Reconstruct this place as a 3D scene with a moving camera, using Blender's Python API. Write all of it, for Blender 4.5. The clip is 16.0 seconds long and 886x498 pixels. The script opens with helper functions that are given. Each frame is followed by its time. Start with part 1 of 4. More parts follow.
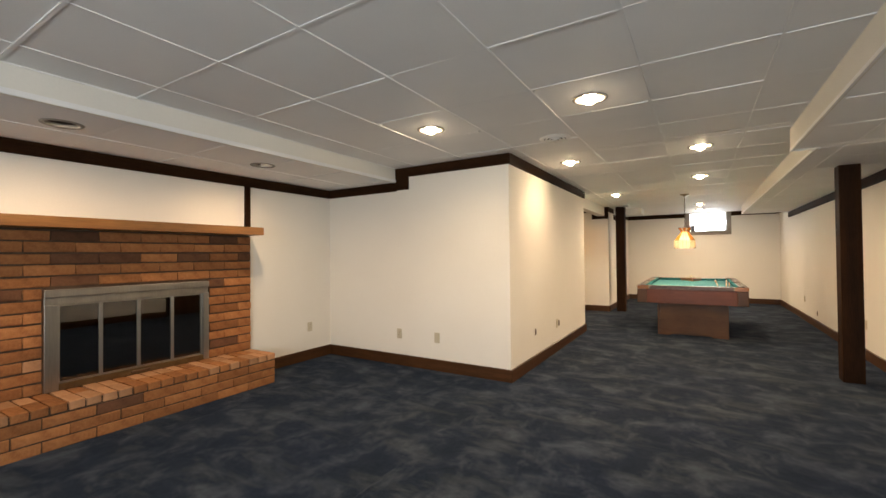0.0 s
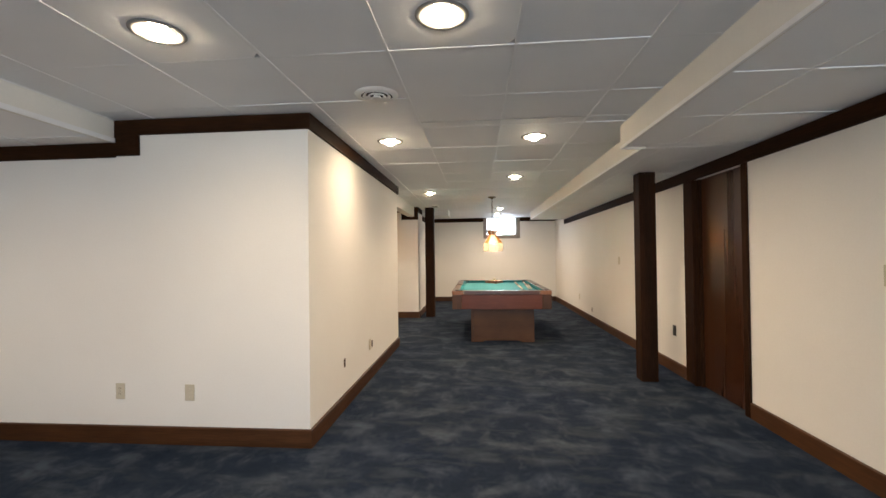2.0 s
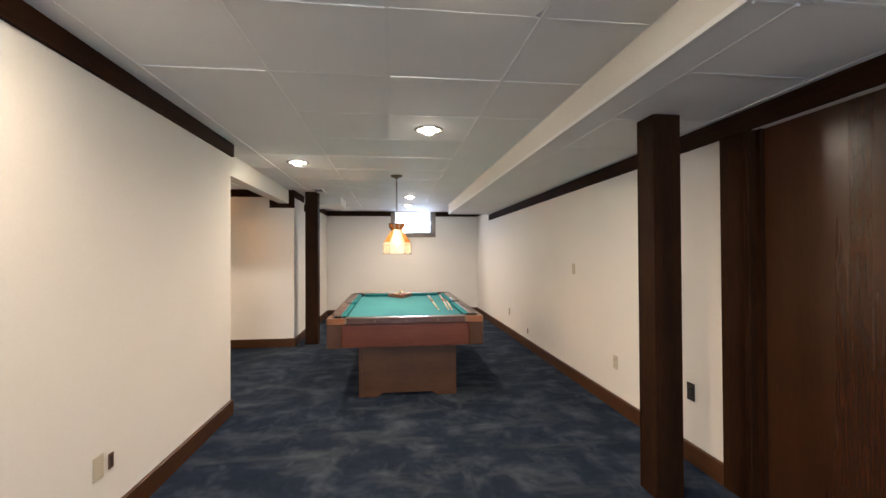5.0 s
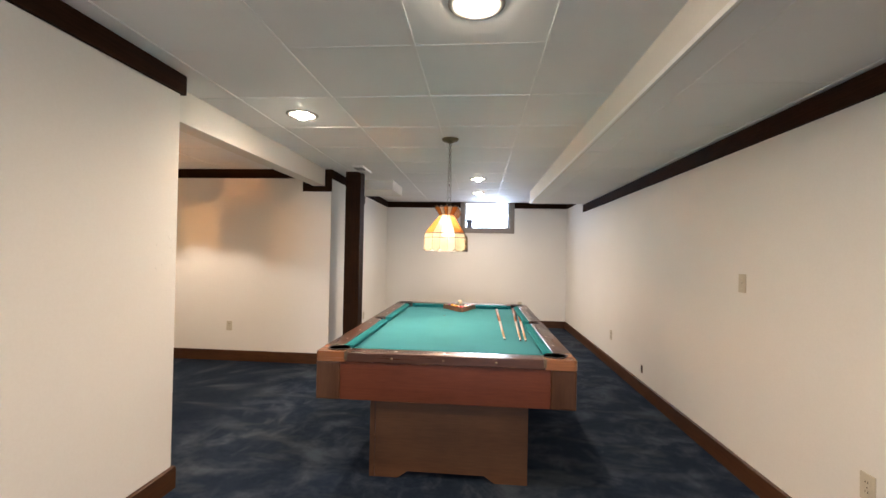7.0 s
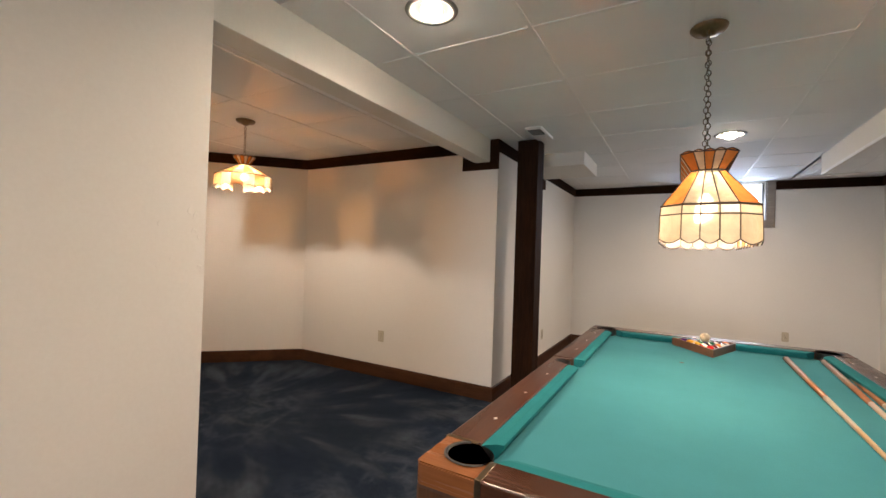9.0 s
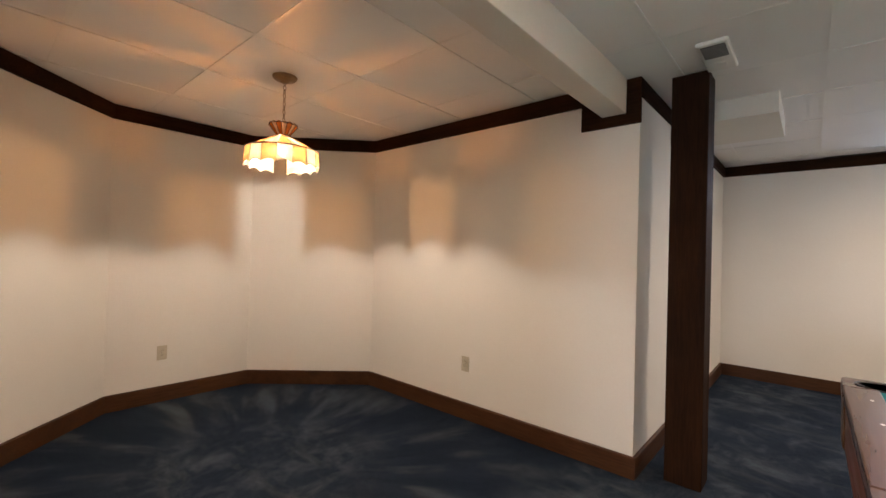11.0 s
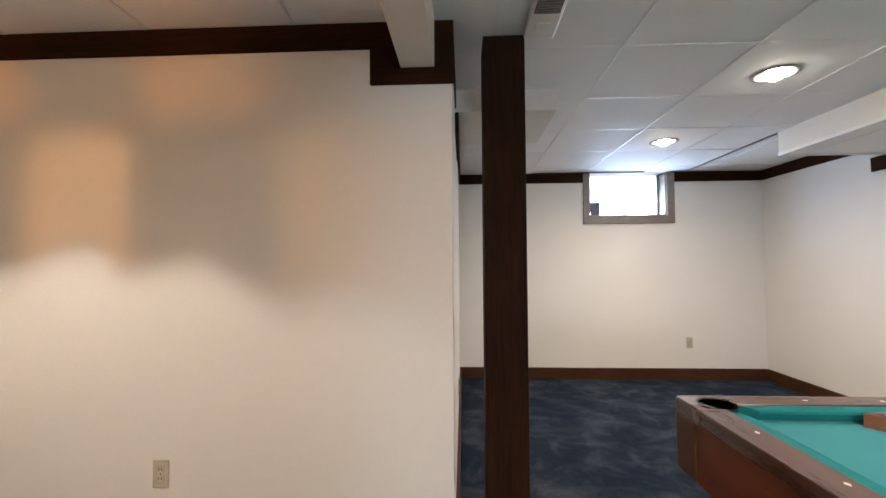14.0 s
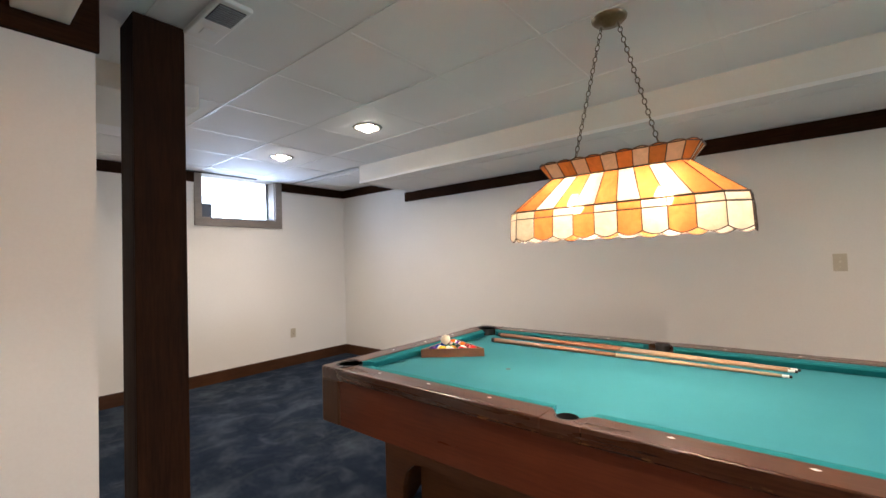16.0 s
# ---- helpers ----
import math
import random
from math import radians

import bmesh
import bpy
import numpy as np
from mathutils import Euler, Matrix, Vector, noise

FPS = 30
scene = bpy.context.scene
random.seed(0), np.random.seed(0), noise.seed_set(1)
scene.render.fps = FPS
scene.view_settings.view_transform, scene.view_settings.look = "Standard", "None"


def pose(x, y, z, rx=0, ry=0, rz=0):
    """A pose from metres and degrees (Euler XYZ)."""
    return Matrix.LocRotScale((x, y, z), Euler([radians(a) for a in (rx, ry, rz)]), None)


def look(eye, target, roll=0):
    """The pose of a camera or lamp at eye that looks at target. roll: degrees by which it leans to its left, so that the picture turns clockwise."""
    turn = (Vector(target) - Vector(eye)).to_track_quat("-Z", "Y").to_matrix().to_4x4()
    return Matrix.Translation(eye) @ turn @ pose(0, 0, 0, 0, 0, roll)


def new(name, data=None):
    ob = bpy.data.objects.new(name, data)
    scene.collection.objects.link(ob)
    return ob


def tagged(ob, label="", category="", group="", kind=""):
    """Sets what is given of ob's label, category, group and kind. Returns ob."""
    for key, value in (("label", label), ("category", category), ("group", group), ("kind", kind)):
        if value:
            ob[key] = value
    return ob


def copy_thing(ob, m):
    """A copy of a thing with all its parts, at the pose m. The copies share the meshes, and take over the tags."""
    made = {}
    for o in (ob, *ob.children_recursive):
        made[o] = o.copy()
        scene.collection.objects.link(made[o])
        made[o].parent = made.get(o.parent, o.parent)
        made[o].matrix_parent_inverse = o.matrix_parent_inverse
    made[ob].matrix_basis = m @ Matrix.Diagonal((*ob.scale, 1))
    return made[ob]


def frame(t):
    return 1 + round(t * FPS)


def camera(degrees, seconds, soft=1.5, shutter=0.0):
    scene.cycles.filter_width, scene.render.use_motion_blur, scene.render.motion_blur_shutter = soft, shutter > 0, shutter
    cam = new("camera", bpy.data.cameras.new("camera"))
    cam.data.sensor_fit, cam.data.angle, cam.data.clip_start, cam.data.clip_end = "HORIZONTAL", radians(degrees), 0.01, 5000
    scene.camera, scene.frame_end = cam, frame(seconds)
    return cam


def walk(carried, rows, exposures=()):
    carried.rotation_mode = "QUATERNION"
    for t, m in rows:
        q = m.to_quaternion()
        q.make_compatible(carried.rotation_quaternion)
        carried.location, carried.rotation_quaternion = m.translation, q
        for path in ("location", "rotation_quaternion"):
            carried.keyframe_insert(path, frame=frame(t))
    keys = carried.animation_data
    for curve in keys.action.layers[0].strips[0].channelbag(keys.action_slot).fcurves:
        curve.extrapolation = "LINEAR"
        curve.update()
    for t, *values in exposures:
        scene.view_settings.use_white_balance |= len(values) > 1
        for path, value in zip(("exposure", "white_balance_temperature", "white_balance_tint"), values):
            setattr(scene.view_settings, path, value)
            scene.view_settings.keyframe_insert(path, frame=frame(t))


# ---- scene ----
cam = camera(93.4, 16.0)
PATH = [
    (0, (-0.077, 1.112, 1.302), (-1.121, 2.817, 1.329), -0.6),
    (0.5, (-0.22, 1.335, 1.318), (-1.027, 3.164, 1.346), -0.7),
    (1, (-0.349, 1.604, 1.33), (-0.919, 3.521, 1.355), -0.7),
    (1.5, (-0.467, 1.904, 1.321), (-0.822, 3.872, 1.345), -0.7),
    (2, (-0.542, 2.258, 1.333), (-0.707, 4.251, 1.357), -0.7),
    (2.5, (-0.622, 2.63, 1.346), (-0.616, 4.63, 1.371), -0.7),
    (3, (-0.66, 2.997, 1.352), (-0.506, 4.991, 1.373), -0.6),
    (3.5, (-0.633, 3.399, 1.359), (-0.368, 5.382, 1.382), -0.5),
    (6, (-0.118, 5.308, 1.376), (0.02, 7.303, 1.399), 0.4),
    (6.5, (-0.061, 5.724, 1.361), (-0.063, 7.723, 1.386), 0.7),
    (7, (-0.02, 6.111, 1.35), (-0.189, 8.103, 1.371), 1.1),
    (7.5, (-0.032, 6.493, 1.34), (-0.393, 8.46, 1.362), 1.3),
    (8, (-0.123, 6.846, 1.334), (-0.696, 8.762, 1.353), 1.4),
    (8.5, (-0.203, 7.208, 1.33), (-0.989, 9.048, 1.34), 1.7),
    (9, (-0.36, 7.525, 1.309), (-1.35, 9.263, 1.324), 1.9),
    (9.5, (-0.537, 7.803, 1.314), (-1.694, 9.434, 1.328), 1.9),
    (10, (-0.699, 8.052, 1.302), (-2.013, 9.559, 1.309), 1.8),
    (12.5, (-1.488, 8.82, 1.247), (-2.79, 10.337, 1.298), 1.0),
    (13, (-1.592, 8.988, 1.272), (-2.589, 10.721, 1.324), 0.6),
    (13.5, (-1.645, 9.16, 1.295), (-2.232, 11.071, 1.357), 0.1),
    (14, (-1.749, 9.236, 1.301), (-1.843, 11.233, 1.373), -0.3),
    (14.5, (-1.861, 9.257, 1.303), (-1.497, 11.222, 1.377), -0.7),
    (15, (-1.987, 9.222, 1.293), (-1.169, 11.045, 1.365), -1.2),
    (15.5, (-2.111, 9.163, 1.3), (-0.896, 10.751, 1.361), -1.6),
    (16, (-2.15, 9.107, 1.295), (-0.606, 10.378, 1.346), -1.7),
]
EXPOSURES = [(0.0, 1.0, 7800, 13), (1.0, 0.98, 7000, 12), (2.5, 0.95, 6550, 12), (3.6, 0.88, 6250, 13), (6.0, 1.12, 6000, 14), (8.0, 1.0, 6050, 15), (9.0, 0.66, 6150, 16), (10.0, 0.64, 6450, 18), (12.5, 1.02, 5550, 13), (14.0, 1.0, 5650, 13), (16.0, 0.90, 5650, 14)]
walk(cam, [(t, look(eye, target, roll)) for t, eye, target, roll in PATH], EXPOSURES)

# ---- world, large lights ----
world = bpy.data.worlds.new("world")
scene.world = world
world.use_nodes = True
wn = world.node_tree
sky = wn.nodes.new("ShaderNodeTexSky")
sky.sky_type = "NISHITA"
sky.sun_disc = False
sky.sun_elevation, sky.sun_rotation = radians(40), radians(200)
wn.links.new(sky.outputs[0], wn.nodes["Background"].inputs[0])
wn.nodes["Background"].inputs[1].default_value = 0.1

CEIL = 2.33           # main suspended ceiling
LOW_R, LOW_L = 2.15, 2.17  # dropped soffits
XR, YF, YB = 1.614, 14.06, -1.6
XE = -1.718             # partition beside the passage
XA = -1.790            # partition beyond the alcove
DOWNLIGHTS = [(-0.678, 3.985, CEIL), (-1.94, 3.985, CEIL), (-0.045, 5.875, CEIL), (-1.297, 5.875, CEIL), (-0.045, 7.743, CEIL),
              (-1.304, 9.016, CEIL), (-0.038, 11.564, CEIL), (-0.034, 12.834, CEIL), (-3.56, 2.12, LOW_L), (-3.60, 3.60, LOW_L)]
FAN = (-3.45, 9.56)
WARM = (1.0, 0.775, 0.545)
SPOT_W, SPOT_LOW_W, WINDOW_W, GARDEN_W = 55.0, 22.0, 9.0, 80.0
PENDANT_GLOW, ALCOVE_GLOW = 270.0, 3900.0


def spot(x, y, z, watts):
    data = bpy.data.lights.new("downlight_lamp", "SPOT")
    data.energy, data.color = watts, WARM
    data.spot_size, data.spot_blend, data.shadow_soft_size = radians(172), 1.0, 0.045
    new("downlight_lamp", data).matrix_world = pose(x, y, z)


for x, y, z in DOWNLIGHTS:
    spot(x, y, z - (0.05 if z == CEIL else 0.012), SPOT_LOW_W if z != CEIL else SPOT_W * {(-1.297, 5.875): 0.33, (-0.678, 3.985): 0.6, (-1.94, 3.985): 0.5}.get((x, y), 1.0))
data = bpy.data.lights.new("window_light", "AREA")
data.shape, data.size, data.size_y, data.energy, data.color = "RECTANGLE", 0.80, 0.30, WINDOW_W, (0.62, 0.78, 1.0)
new("window_light", data).matrix_world = look((0.13, YF + 0.205, 1.99), (0.4, YF - 1.2, 1.0))

data = bpy.data.lights.new("garden_window_light", "AREA")
data.shape, data.size, data.size_y, data.energy, data.color = "RECTANGLE", 1.7, 0.95, GARDEN_W, (0.74, 0.87, 1.0)
new("garden_window_light", data).matrix_world = look((-0.05, YB - 0.08, 1.45), (-0.05, YB + 3, 1.75))


# ---- materials ----
def nodes_of(name):
    m = bpy.data.materials.new(name)
    m.use_nodes = True
    nt = m.node_tree
    return m, nt, nt.nodes["Principled BSDF"]


def coords(nt, scale, kind="Object"):
    tc, mp = nt.nodes.new("ShaderNodeTexCoord"), nt.nodes.new("ShaderNodeMapping")
    mp.inputs["Scale"].default_value = scale
    nt.links.new(tc.outputs[kind], mp.inputs[0])
    return mp.outputs[0]


def noise_tex(nt, vec, scale, detail=4.0, rough=0.55, distortion=0.0):
    n = nt.nodes.new("ShaderNodeTexNoise")
    n.inputs["Scale"].default_value, n.inputs["Detail"].default_value = scale, detail
    n.inputs["Roughness"].default_value, n.inputs["Distortion"].default_value = rough, distortion
    nt.links.new(vec, n.inputs["Vector"])
    return n.outputs["Fac"]


def ramp(nt, fac, stops):
    r = nt.nodes.new("ShaderNodeValToRGB")
    while len(r.color_ramp.elements) < len(stops):
        r.color_ramp.elements.new(0.5)
    for e, (p, c) in zip(r.color_ramp.elements, stops):
        e.position, e.color = p, (*c, 1)
    nt.links.new(fac, r.inputs[0])
    return r.outputs[0]


def mixed(nt, fac, a, b, mode="MIX"):
    m = nt.nodes.new("ShaderNodeMix")
    m.data_type, m.blend_type = "RGBA", mode
    for sock, v in ((m.inputs[0], fac), (m.inputs[6], a), (m.inputs[7], b)):
        if isinstance(v, bpy.types.NodeSocket):
            nt.links.new(v, sock)
        elif isinstance(v, (int, float)):
            sock.default_value = v
        else:
            sock.default_value = (*v, 1)
    return m.outputs[2]


def bump(nt, bsdf, fac, strength, distance=0.002):
    b = nt.nodes.new("ShaderNodeBump")
    b.inputs["Strength"].default_value, b.inputs["Distance"].default_value = strength, distance
    nt.links.new(fac, b.inputs["Height"])
    nt.links.new(b.outputs[0], bsdf.inputs["Normal"])


def surface(name, c1, c2, scale=(1, 1, 1), big=2.0, fine=60.0, rough=0.6, relief=0.2, metal=0.0, spec=0.5, coat=0.0, rand=0.0, distance=0.002):
    """Two scales of variation, colour from c1 to c2, and a fine relief."""
    m, nt, bsdf = nodes_of(name)
    v = coords(nt, scale)
    a, b = noise_tex(nt, v, big, 5), noise_tex(nt, v, fine, 3)
    col = ramp(nt, a, [(0.3, c1), (0.7, c2)])
    col = mixed(nt, 0.35, col, ramp(nt, b, [(0.3, c1), (0.7, c2)]))
    if rand:
        info = nt.nodes.new("ShaderNodeObjectInfo")
        col = mixed(nt, rand, col, ramp(nt, info.outputs["Random"], [(0.0, (0.45, 0.45, 0.45)), (1.0, (1.25, 1.25, 1.25))]), "MULTIPLY")
    nt.links.new(col, bsdf.inputs["Base Color"])
    bsdf.inputs["Roughness"].default_value, bsdf.inputs["Metallic"].default_value = rough, metal
    bsdf.inputs["Specular IOR Level"].default_value = spec
    bsdf.inputs["Coat Weight"].default_value = coat
    if relief:
        bump(nt, bsdf, b, relief, distance)
    return m


def wood(name, dark, light, axis, rough=0.45, coat=0.0, ring=9.0, spec=0.5, worn=0.0):
    """Grain drawn out along one axis (0, 1, 2)."""
    m, nt, bsdf = nodes_of(name)
    s = [1.0, 1.0, 1.0]
    s[axis] = 0.06
    v = coords(nt, s)
    g1 = noise_tex(nt, v, ring, 6, 0.6, 0.6)
    g2 = noise_tex(nt, v, 130.0, 3, 0.6)
    blotch = noise_tex(nt, coords(nt, (1, 1, 1)), 3.0, 3)
    col = ramp(nt, g1, [(0.32, dark), (0.62, light)])
    col = mixed(nt, 0.45, col, ramp(nt, g2, [(0.35, dark), (0.65, light)]))
    col = mixed(nt, 0.5, col, ramp(nt, blotch, [(0.3, (0.6, 0.6, 0.6)), (0.7, (1.15, 1.15, 1.15))]), "MULTIPLY")
    if worn:
        # varnish chipped away along the lower edge, below the height given
        sep = nt.nodes.new("ShaderNodeSeparateXYZ")
        nt.links.new(coords(nt, (1, 1, 1)), sep.inputs[0])
        band = nt.nodes.new("ShaderNodeMapRange")
        band.inputs[1].default_value, band.inputs[2].default_value = worn + 0.008, worn - 0.006
        nt.links.new(sep.outputs[2], band.inputs[0])
        chips = ramp(nt, noise_tex(nt, coords(nt, (1, 1, 2.5)), 16.0, 5, 0.7), [(0.58, (0, 0, 0)), (0.62, (1, 1, 1))])
        col = mixed(nt, mixed(nt, 1.0, chips, band.outputs[0], "MULTIPLY"), col, (0.16, 0.078, 0.030))
    nt.links.new(col, bsdf.inputs["Base Color"])
    bsdf.inputs["Specular IOR Level"].default_value = spec
    rr = ramp(nt, g1, [(0.3, (rough - 0.1,) * 3), (0.7, (rough + 0.12,) * 3)])
    nt.links.new(rr, bsdf.inputs["Roughness"])
    bsdf.inputs["Coat Weight"].default_value = coat
    bsdf.inputs["Coat Roughness"].default_value = 0.18
    bump(nt, bsdf, g2, 0.18, 0.001)
    return m


def carpet_material():
    m, nt, bsdf = nodes_of("blue_cut_pile_carpet")
    v = coords(nt, (1, 1, 1))

    def turned(scale, turn):
        tc, mp = nt.nodes.new("ShaderNodeTexCoord"), nt.nodes.new("ShaderNodeMapping")
        mp.inputs["Scale"].default_value, mp.inputs["Rotation"].default_value = scale, (0, 0, radians(turn))
        nt.links.new(tc.outputs["Object"], mp.inputs[0])
        return mp.outputs[0]

    def maths(op, a, b=0.0):
        n = nt.nodes.new("ShaderNodeMath")
        n.operation = op
        for sock, val in zip(n.inputs, (a, b)):
            if isinstance(val, bpy.types.NodeSocket):
                nt.links.new(val, sock)
            else:
                sock.default_value = val
        return n.outputs[0]

    a = noise_tex(nt, turned((1.0, 1.2, 1), 14), 2.9, 6, 0.60, 0.3)
    b = noise_tex(nt, turned((1.7, 0.9, 1), -22), 3.6, 6, 0.66, 0.35)
    c = noise_tex(nt, turned((0.8, 2.3, 1), 38), 2.2, 5, 0.6, 0.25)
    cloud = noise_tex(nt, v, 0.9, 3)
    fine = noise_tex(nt, v, 22.0, 5, 0.72)
    fibre = noise_tex(nt, v, 420.0, 2)
    dark, mid, pale = (0.0072, 0.0128, 0.0240), (0.0120, 0.0190, 0.0330), (0.0500, 0.0630, 0.0790)
    col = ramp(nt, a, [(0.40, dark), (0.50, mid), (0.68, pale)])
    col = mixed(nt, 0.65, col, ramp(nt, b, [(0.44, dark), (0.54, mid), (0.68, pale)]), "LIGHTEN")
    col = mixed(nt, 0.75, col, ramp(nt, c, [(0.50, dark), (0.54, mid), (0.57, (0.021, 0.0285, 0.037)), (0.70, pale)]), "LIGHTEN")
    # brush marks fanned out over the alcove floor
    sep = nt.nodes.new("ShaderNodeSeparateXYZ")
    nt.links.new(v, sep.inputs[0])
    dx, dy = maths("SUBTRACT", sep.outputs[0], FAN[0]), maths("SUBTRACT", sep.outputs[1], FAN[1])
    ang, dist = maths("ARCTAN2", dy, dx), maths("SQRT", maths("ADD", maths("MULTIPLY", dx, dx), maths("MULTIPLY", dy, dy)))
    com = nt.nodes.new("ShaderNodeCombineXYZ")
    nt.links.new(maths("MULTIPLY", ang, 2.0), com.inputs[0])
    nt.links.new(maths("MULTIPLY", dist, 0.55), com.inputs[1])
    fan = noise_tex(nt, com.outputs[0], 2.4, 3, 0.5, 0.25)
    west = ramp(nt, maths("MULTIPLY", sep.outputs[0], -0.25), [(0.50, (0, 0, 0)), (0.58, (1, 1, 1))])
    north = ramp(nt, maths("MULTIPLY", sep.outputs[1], 0.1), [(0.80, (0, 0, 0)), (0.84, (1, 1, 1))])
    inside = mixed(nt, 1.0, west, north, "MULTIPLY")
    spread = ramp(nt, fan, [(0.42, dark), (0.53, mid), (0.57, (0.021, 0.0285, 0.039)), (0.72, pale)])
    inside = mixed(nt, 1.0, inside, ramp(nt, dist, [(0.50, (0, 0, 0)), (0.85, (1, 1, 1))]), "MULTIPLY")
    col = mixed(nt, inside, col, spread)
    col = mixed(nt, 0.6, col, ramp(nt, cloud, [(0.3, (0.62, 0.72, 0.95)), (0.7, (1.3, 1.2, 1.05))]), "MULTIPLY")
    col = mixed(nt, 0.5, col, ramp(nt, fine, [(0.3, (0.62, 0.64, 0.68)), (0.7, (1.35, 1.32, 1.28))]), "MULTIPLY")
    col = mixed(nt, 0.5, col, ramp(nt, fibre, [(0.3, (0.55, 0.55, 0.55)), (0.7, (1.4, 1.4, 1.4))]), "MULTIPLY")
    nt.links.new(col, bsdf.inputs["Base Color"])
    bsdf.inputs["Roughness"].default_value = 0.95
    bsdf.inputs["Specular IOR Level"].default_value = 0.08
    bsdf.inputs["Sheen Weight"].default_value = 0.04
    bsdf.inputs["Sheen Tint"].default_value = (0.45, 0.6, 0.85, 1)
    grey = lambda f: ramp(nt, f, [(0, (0, 0, 0)), (1, (1, 1, 1))])
    bump(nt, bsdf, mixed(nt, 0.5, grey(fibre), mixed(nt, 0.5, grey(fine), grey(a))), 0.6, 0.006)
    return m


def art_glass(name, colour, through_colour, clear, solid=0.4):
    """Stained glass: most light scatters through it, some passes straight."""
    m, nt, bsdf = nodes_of(name)
    nt.nodes.remove(bsdf)
    out = nt.nodes["Material Output"]
    v = coords(nt, (1, 1, 1))
    swirl = noise_tex(nt, v, 16.0, 4, 0.6, 1.5)
    col = ramp(nt, swirl, [(0.3, tuple(c * 0.72 for c in colour)), (0.7, colour)])
    face = ramp(nt, swirl, [(0.3, tuple(c * 0.8 for c in through_colour)), (0.7, through_colour)])
    tl, tr = nt.nodes.new("ShaderNodeBsdfTranslucent"), nt.nodes.new("ShaderNodeBsdfTransparent")
    df, gl = nt.nodes.new("ShaderNodeBsdfDiffuse"), nt.nodes.new("ShaderNodeBsdfGlossy")
    gl.inputs["Roughness"].default_value = 0.12
    nt.links.new(col, tl.inputs[0])
    nt.links.new(face, df.inputs[0])
    nt.links.new(face, tr.inputs[0])
    def mix(fac, a, b):
        s = nt.nodes.new("ShaderNodeMixShader")
        s.inputs[0].default_value = fac
        nt.links.new(a, s.inputs[1])
        nt.links.new(b, s.inputs[2])
        return s.outputs[0]
    body = mix(solid, tl.outputs[0], df.outputs[0])
    body = mix(clear, body, tr.outputs[0])
    nt.links.new(mix(0.04, body, gl.outputs[0]), out.inputs[0])
    return m


def glowing(name, colour, strength):
    m, nt, bsdf = nodes_of(name)
    bsdf.inputs["Base Color"].default_value = (*colour, 1)
    bsdf.inputs["Emission Color"].default_value = (*colour, 1)
    bsdf.inputs["Emission Strength"].default_value = strength
    return m


def clear_glass(name, tint, rough=0.0, ior=1.45):
    m, nt, bsdf = nodes_of(name)
    bsdf.inputs["Base Color"].default_value = (*tint, 1)
    bsdf.inputs["Transmission Weight"].default_value = 1.0
    bsdf.inputs["Roughness"].default_value = rough
    bsdf.inputs["IOR"].default_value = ior
    return m


PAINT = surface("cream_wall_paint", (0.75, 0.715, 0.655), (0.81, 0.78, 0.725), big=0.8, fine=90, rough=0.75, relief=0.10, spec=0.25, distance=0.003)
BEAM_PAINT = surface("white_beam_paint", (0.70, 0.68, 0.63), (0.76, 0.74, 0.69), big=1.2, fine=70, rough=0.7, relief=0.08, spec=0.25)
TILE = surface("ceiling_tile_white", (0.80, 0.80, 0.80), (0.86, 0.86, 0.86), big=1.5, fine=160, rough=0.7, relief=0.10, spec=0.2)
TBAR = surface("ceiling_grid_white_metal", (0.77, 0.77, 0.77), (0.83, 0.83, 0.83), big=3, fine=40, rough=0.4, relief=0.0, spec=0.5)
CARPET = carpet_material()
TRIM = {a: wood("dark_stained_trim_" + n, (0.013, 0.0052, 0.0022), (0.038, 0.0155, 0.0062), a, 0.7, spec=0.06) for a, n in enumerate("xyz")}
BASE = {a: wood("brown_baseboard_" + n, (0.034, 0.0135, 0.0050), (0.088, 0.036, 0.0135), a, 0.45, spec=0.25) for a, n in enumerate("xyz")}
POST = wood("dark_stained_post", (0.011, 0.0046, 0.0020), (0.034, 0.0142, 0.0058), 2, 0.65, spec=0.08)
DOOR = wood("walnut_door_veneer", (0.034, 0.0115, 0.0038), (0.068, 0.025, 0.0085), 2, 0.32, 0.25, 4.0)
MANTEL = wood("oak_mantel", (0.155, 0.064, 0.020), (0.275, 0.125, 0.042), 1, 0.4)
BRICK = surface("orange_red_brick", (0.24, 0.090, 0.034), (0.42, 0.180, 0.074), big=9, fine=38, rough=0.85, relief=0.9, spec=0.15, rand=0.55, distance=0.006)
# darker bricks: odd ones at random, and mantel shadow put into the top courses
DARK_BRICK = surface("sooty_brick", (0.095, 0.046, 0.026), (0.18, 0.080, 0.044), big=7, fine=45, rough=0.9, relief=0.6, spec=0.15, rand=0.6, distance=0.004)
PALE = surface("pale_salmon_brick", (0.36, 0.175, 0.088), (0.52, 0.28, 0.155), big=7, fine=45, rough=0.85, relief=0.6, spec=0.2, rand=0.4, distance=0.004)
MORTAR = surface("brown_mortar", (0.05, 0.032, 0.022), (0.10, 0.068, 0.048), big=10, fine=90, rough=0.95, relief=0.5, spec=0.1)
STEEL = surface("brushed_steel", (0.30, 0.29, 0.27), (0.44, 0.42, 0.39), scale=(1, 1, 0.05), big=8, fine=160, rough=0.32, relief=0.05, metal=1.0)
BRASS = surface("aged_brass", (0.16, 0.12, 0.07), (0.26, 0.20, 0.12), big=14, fine=80, rough=0.35, relief=0.1, metal=1.0)
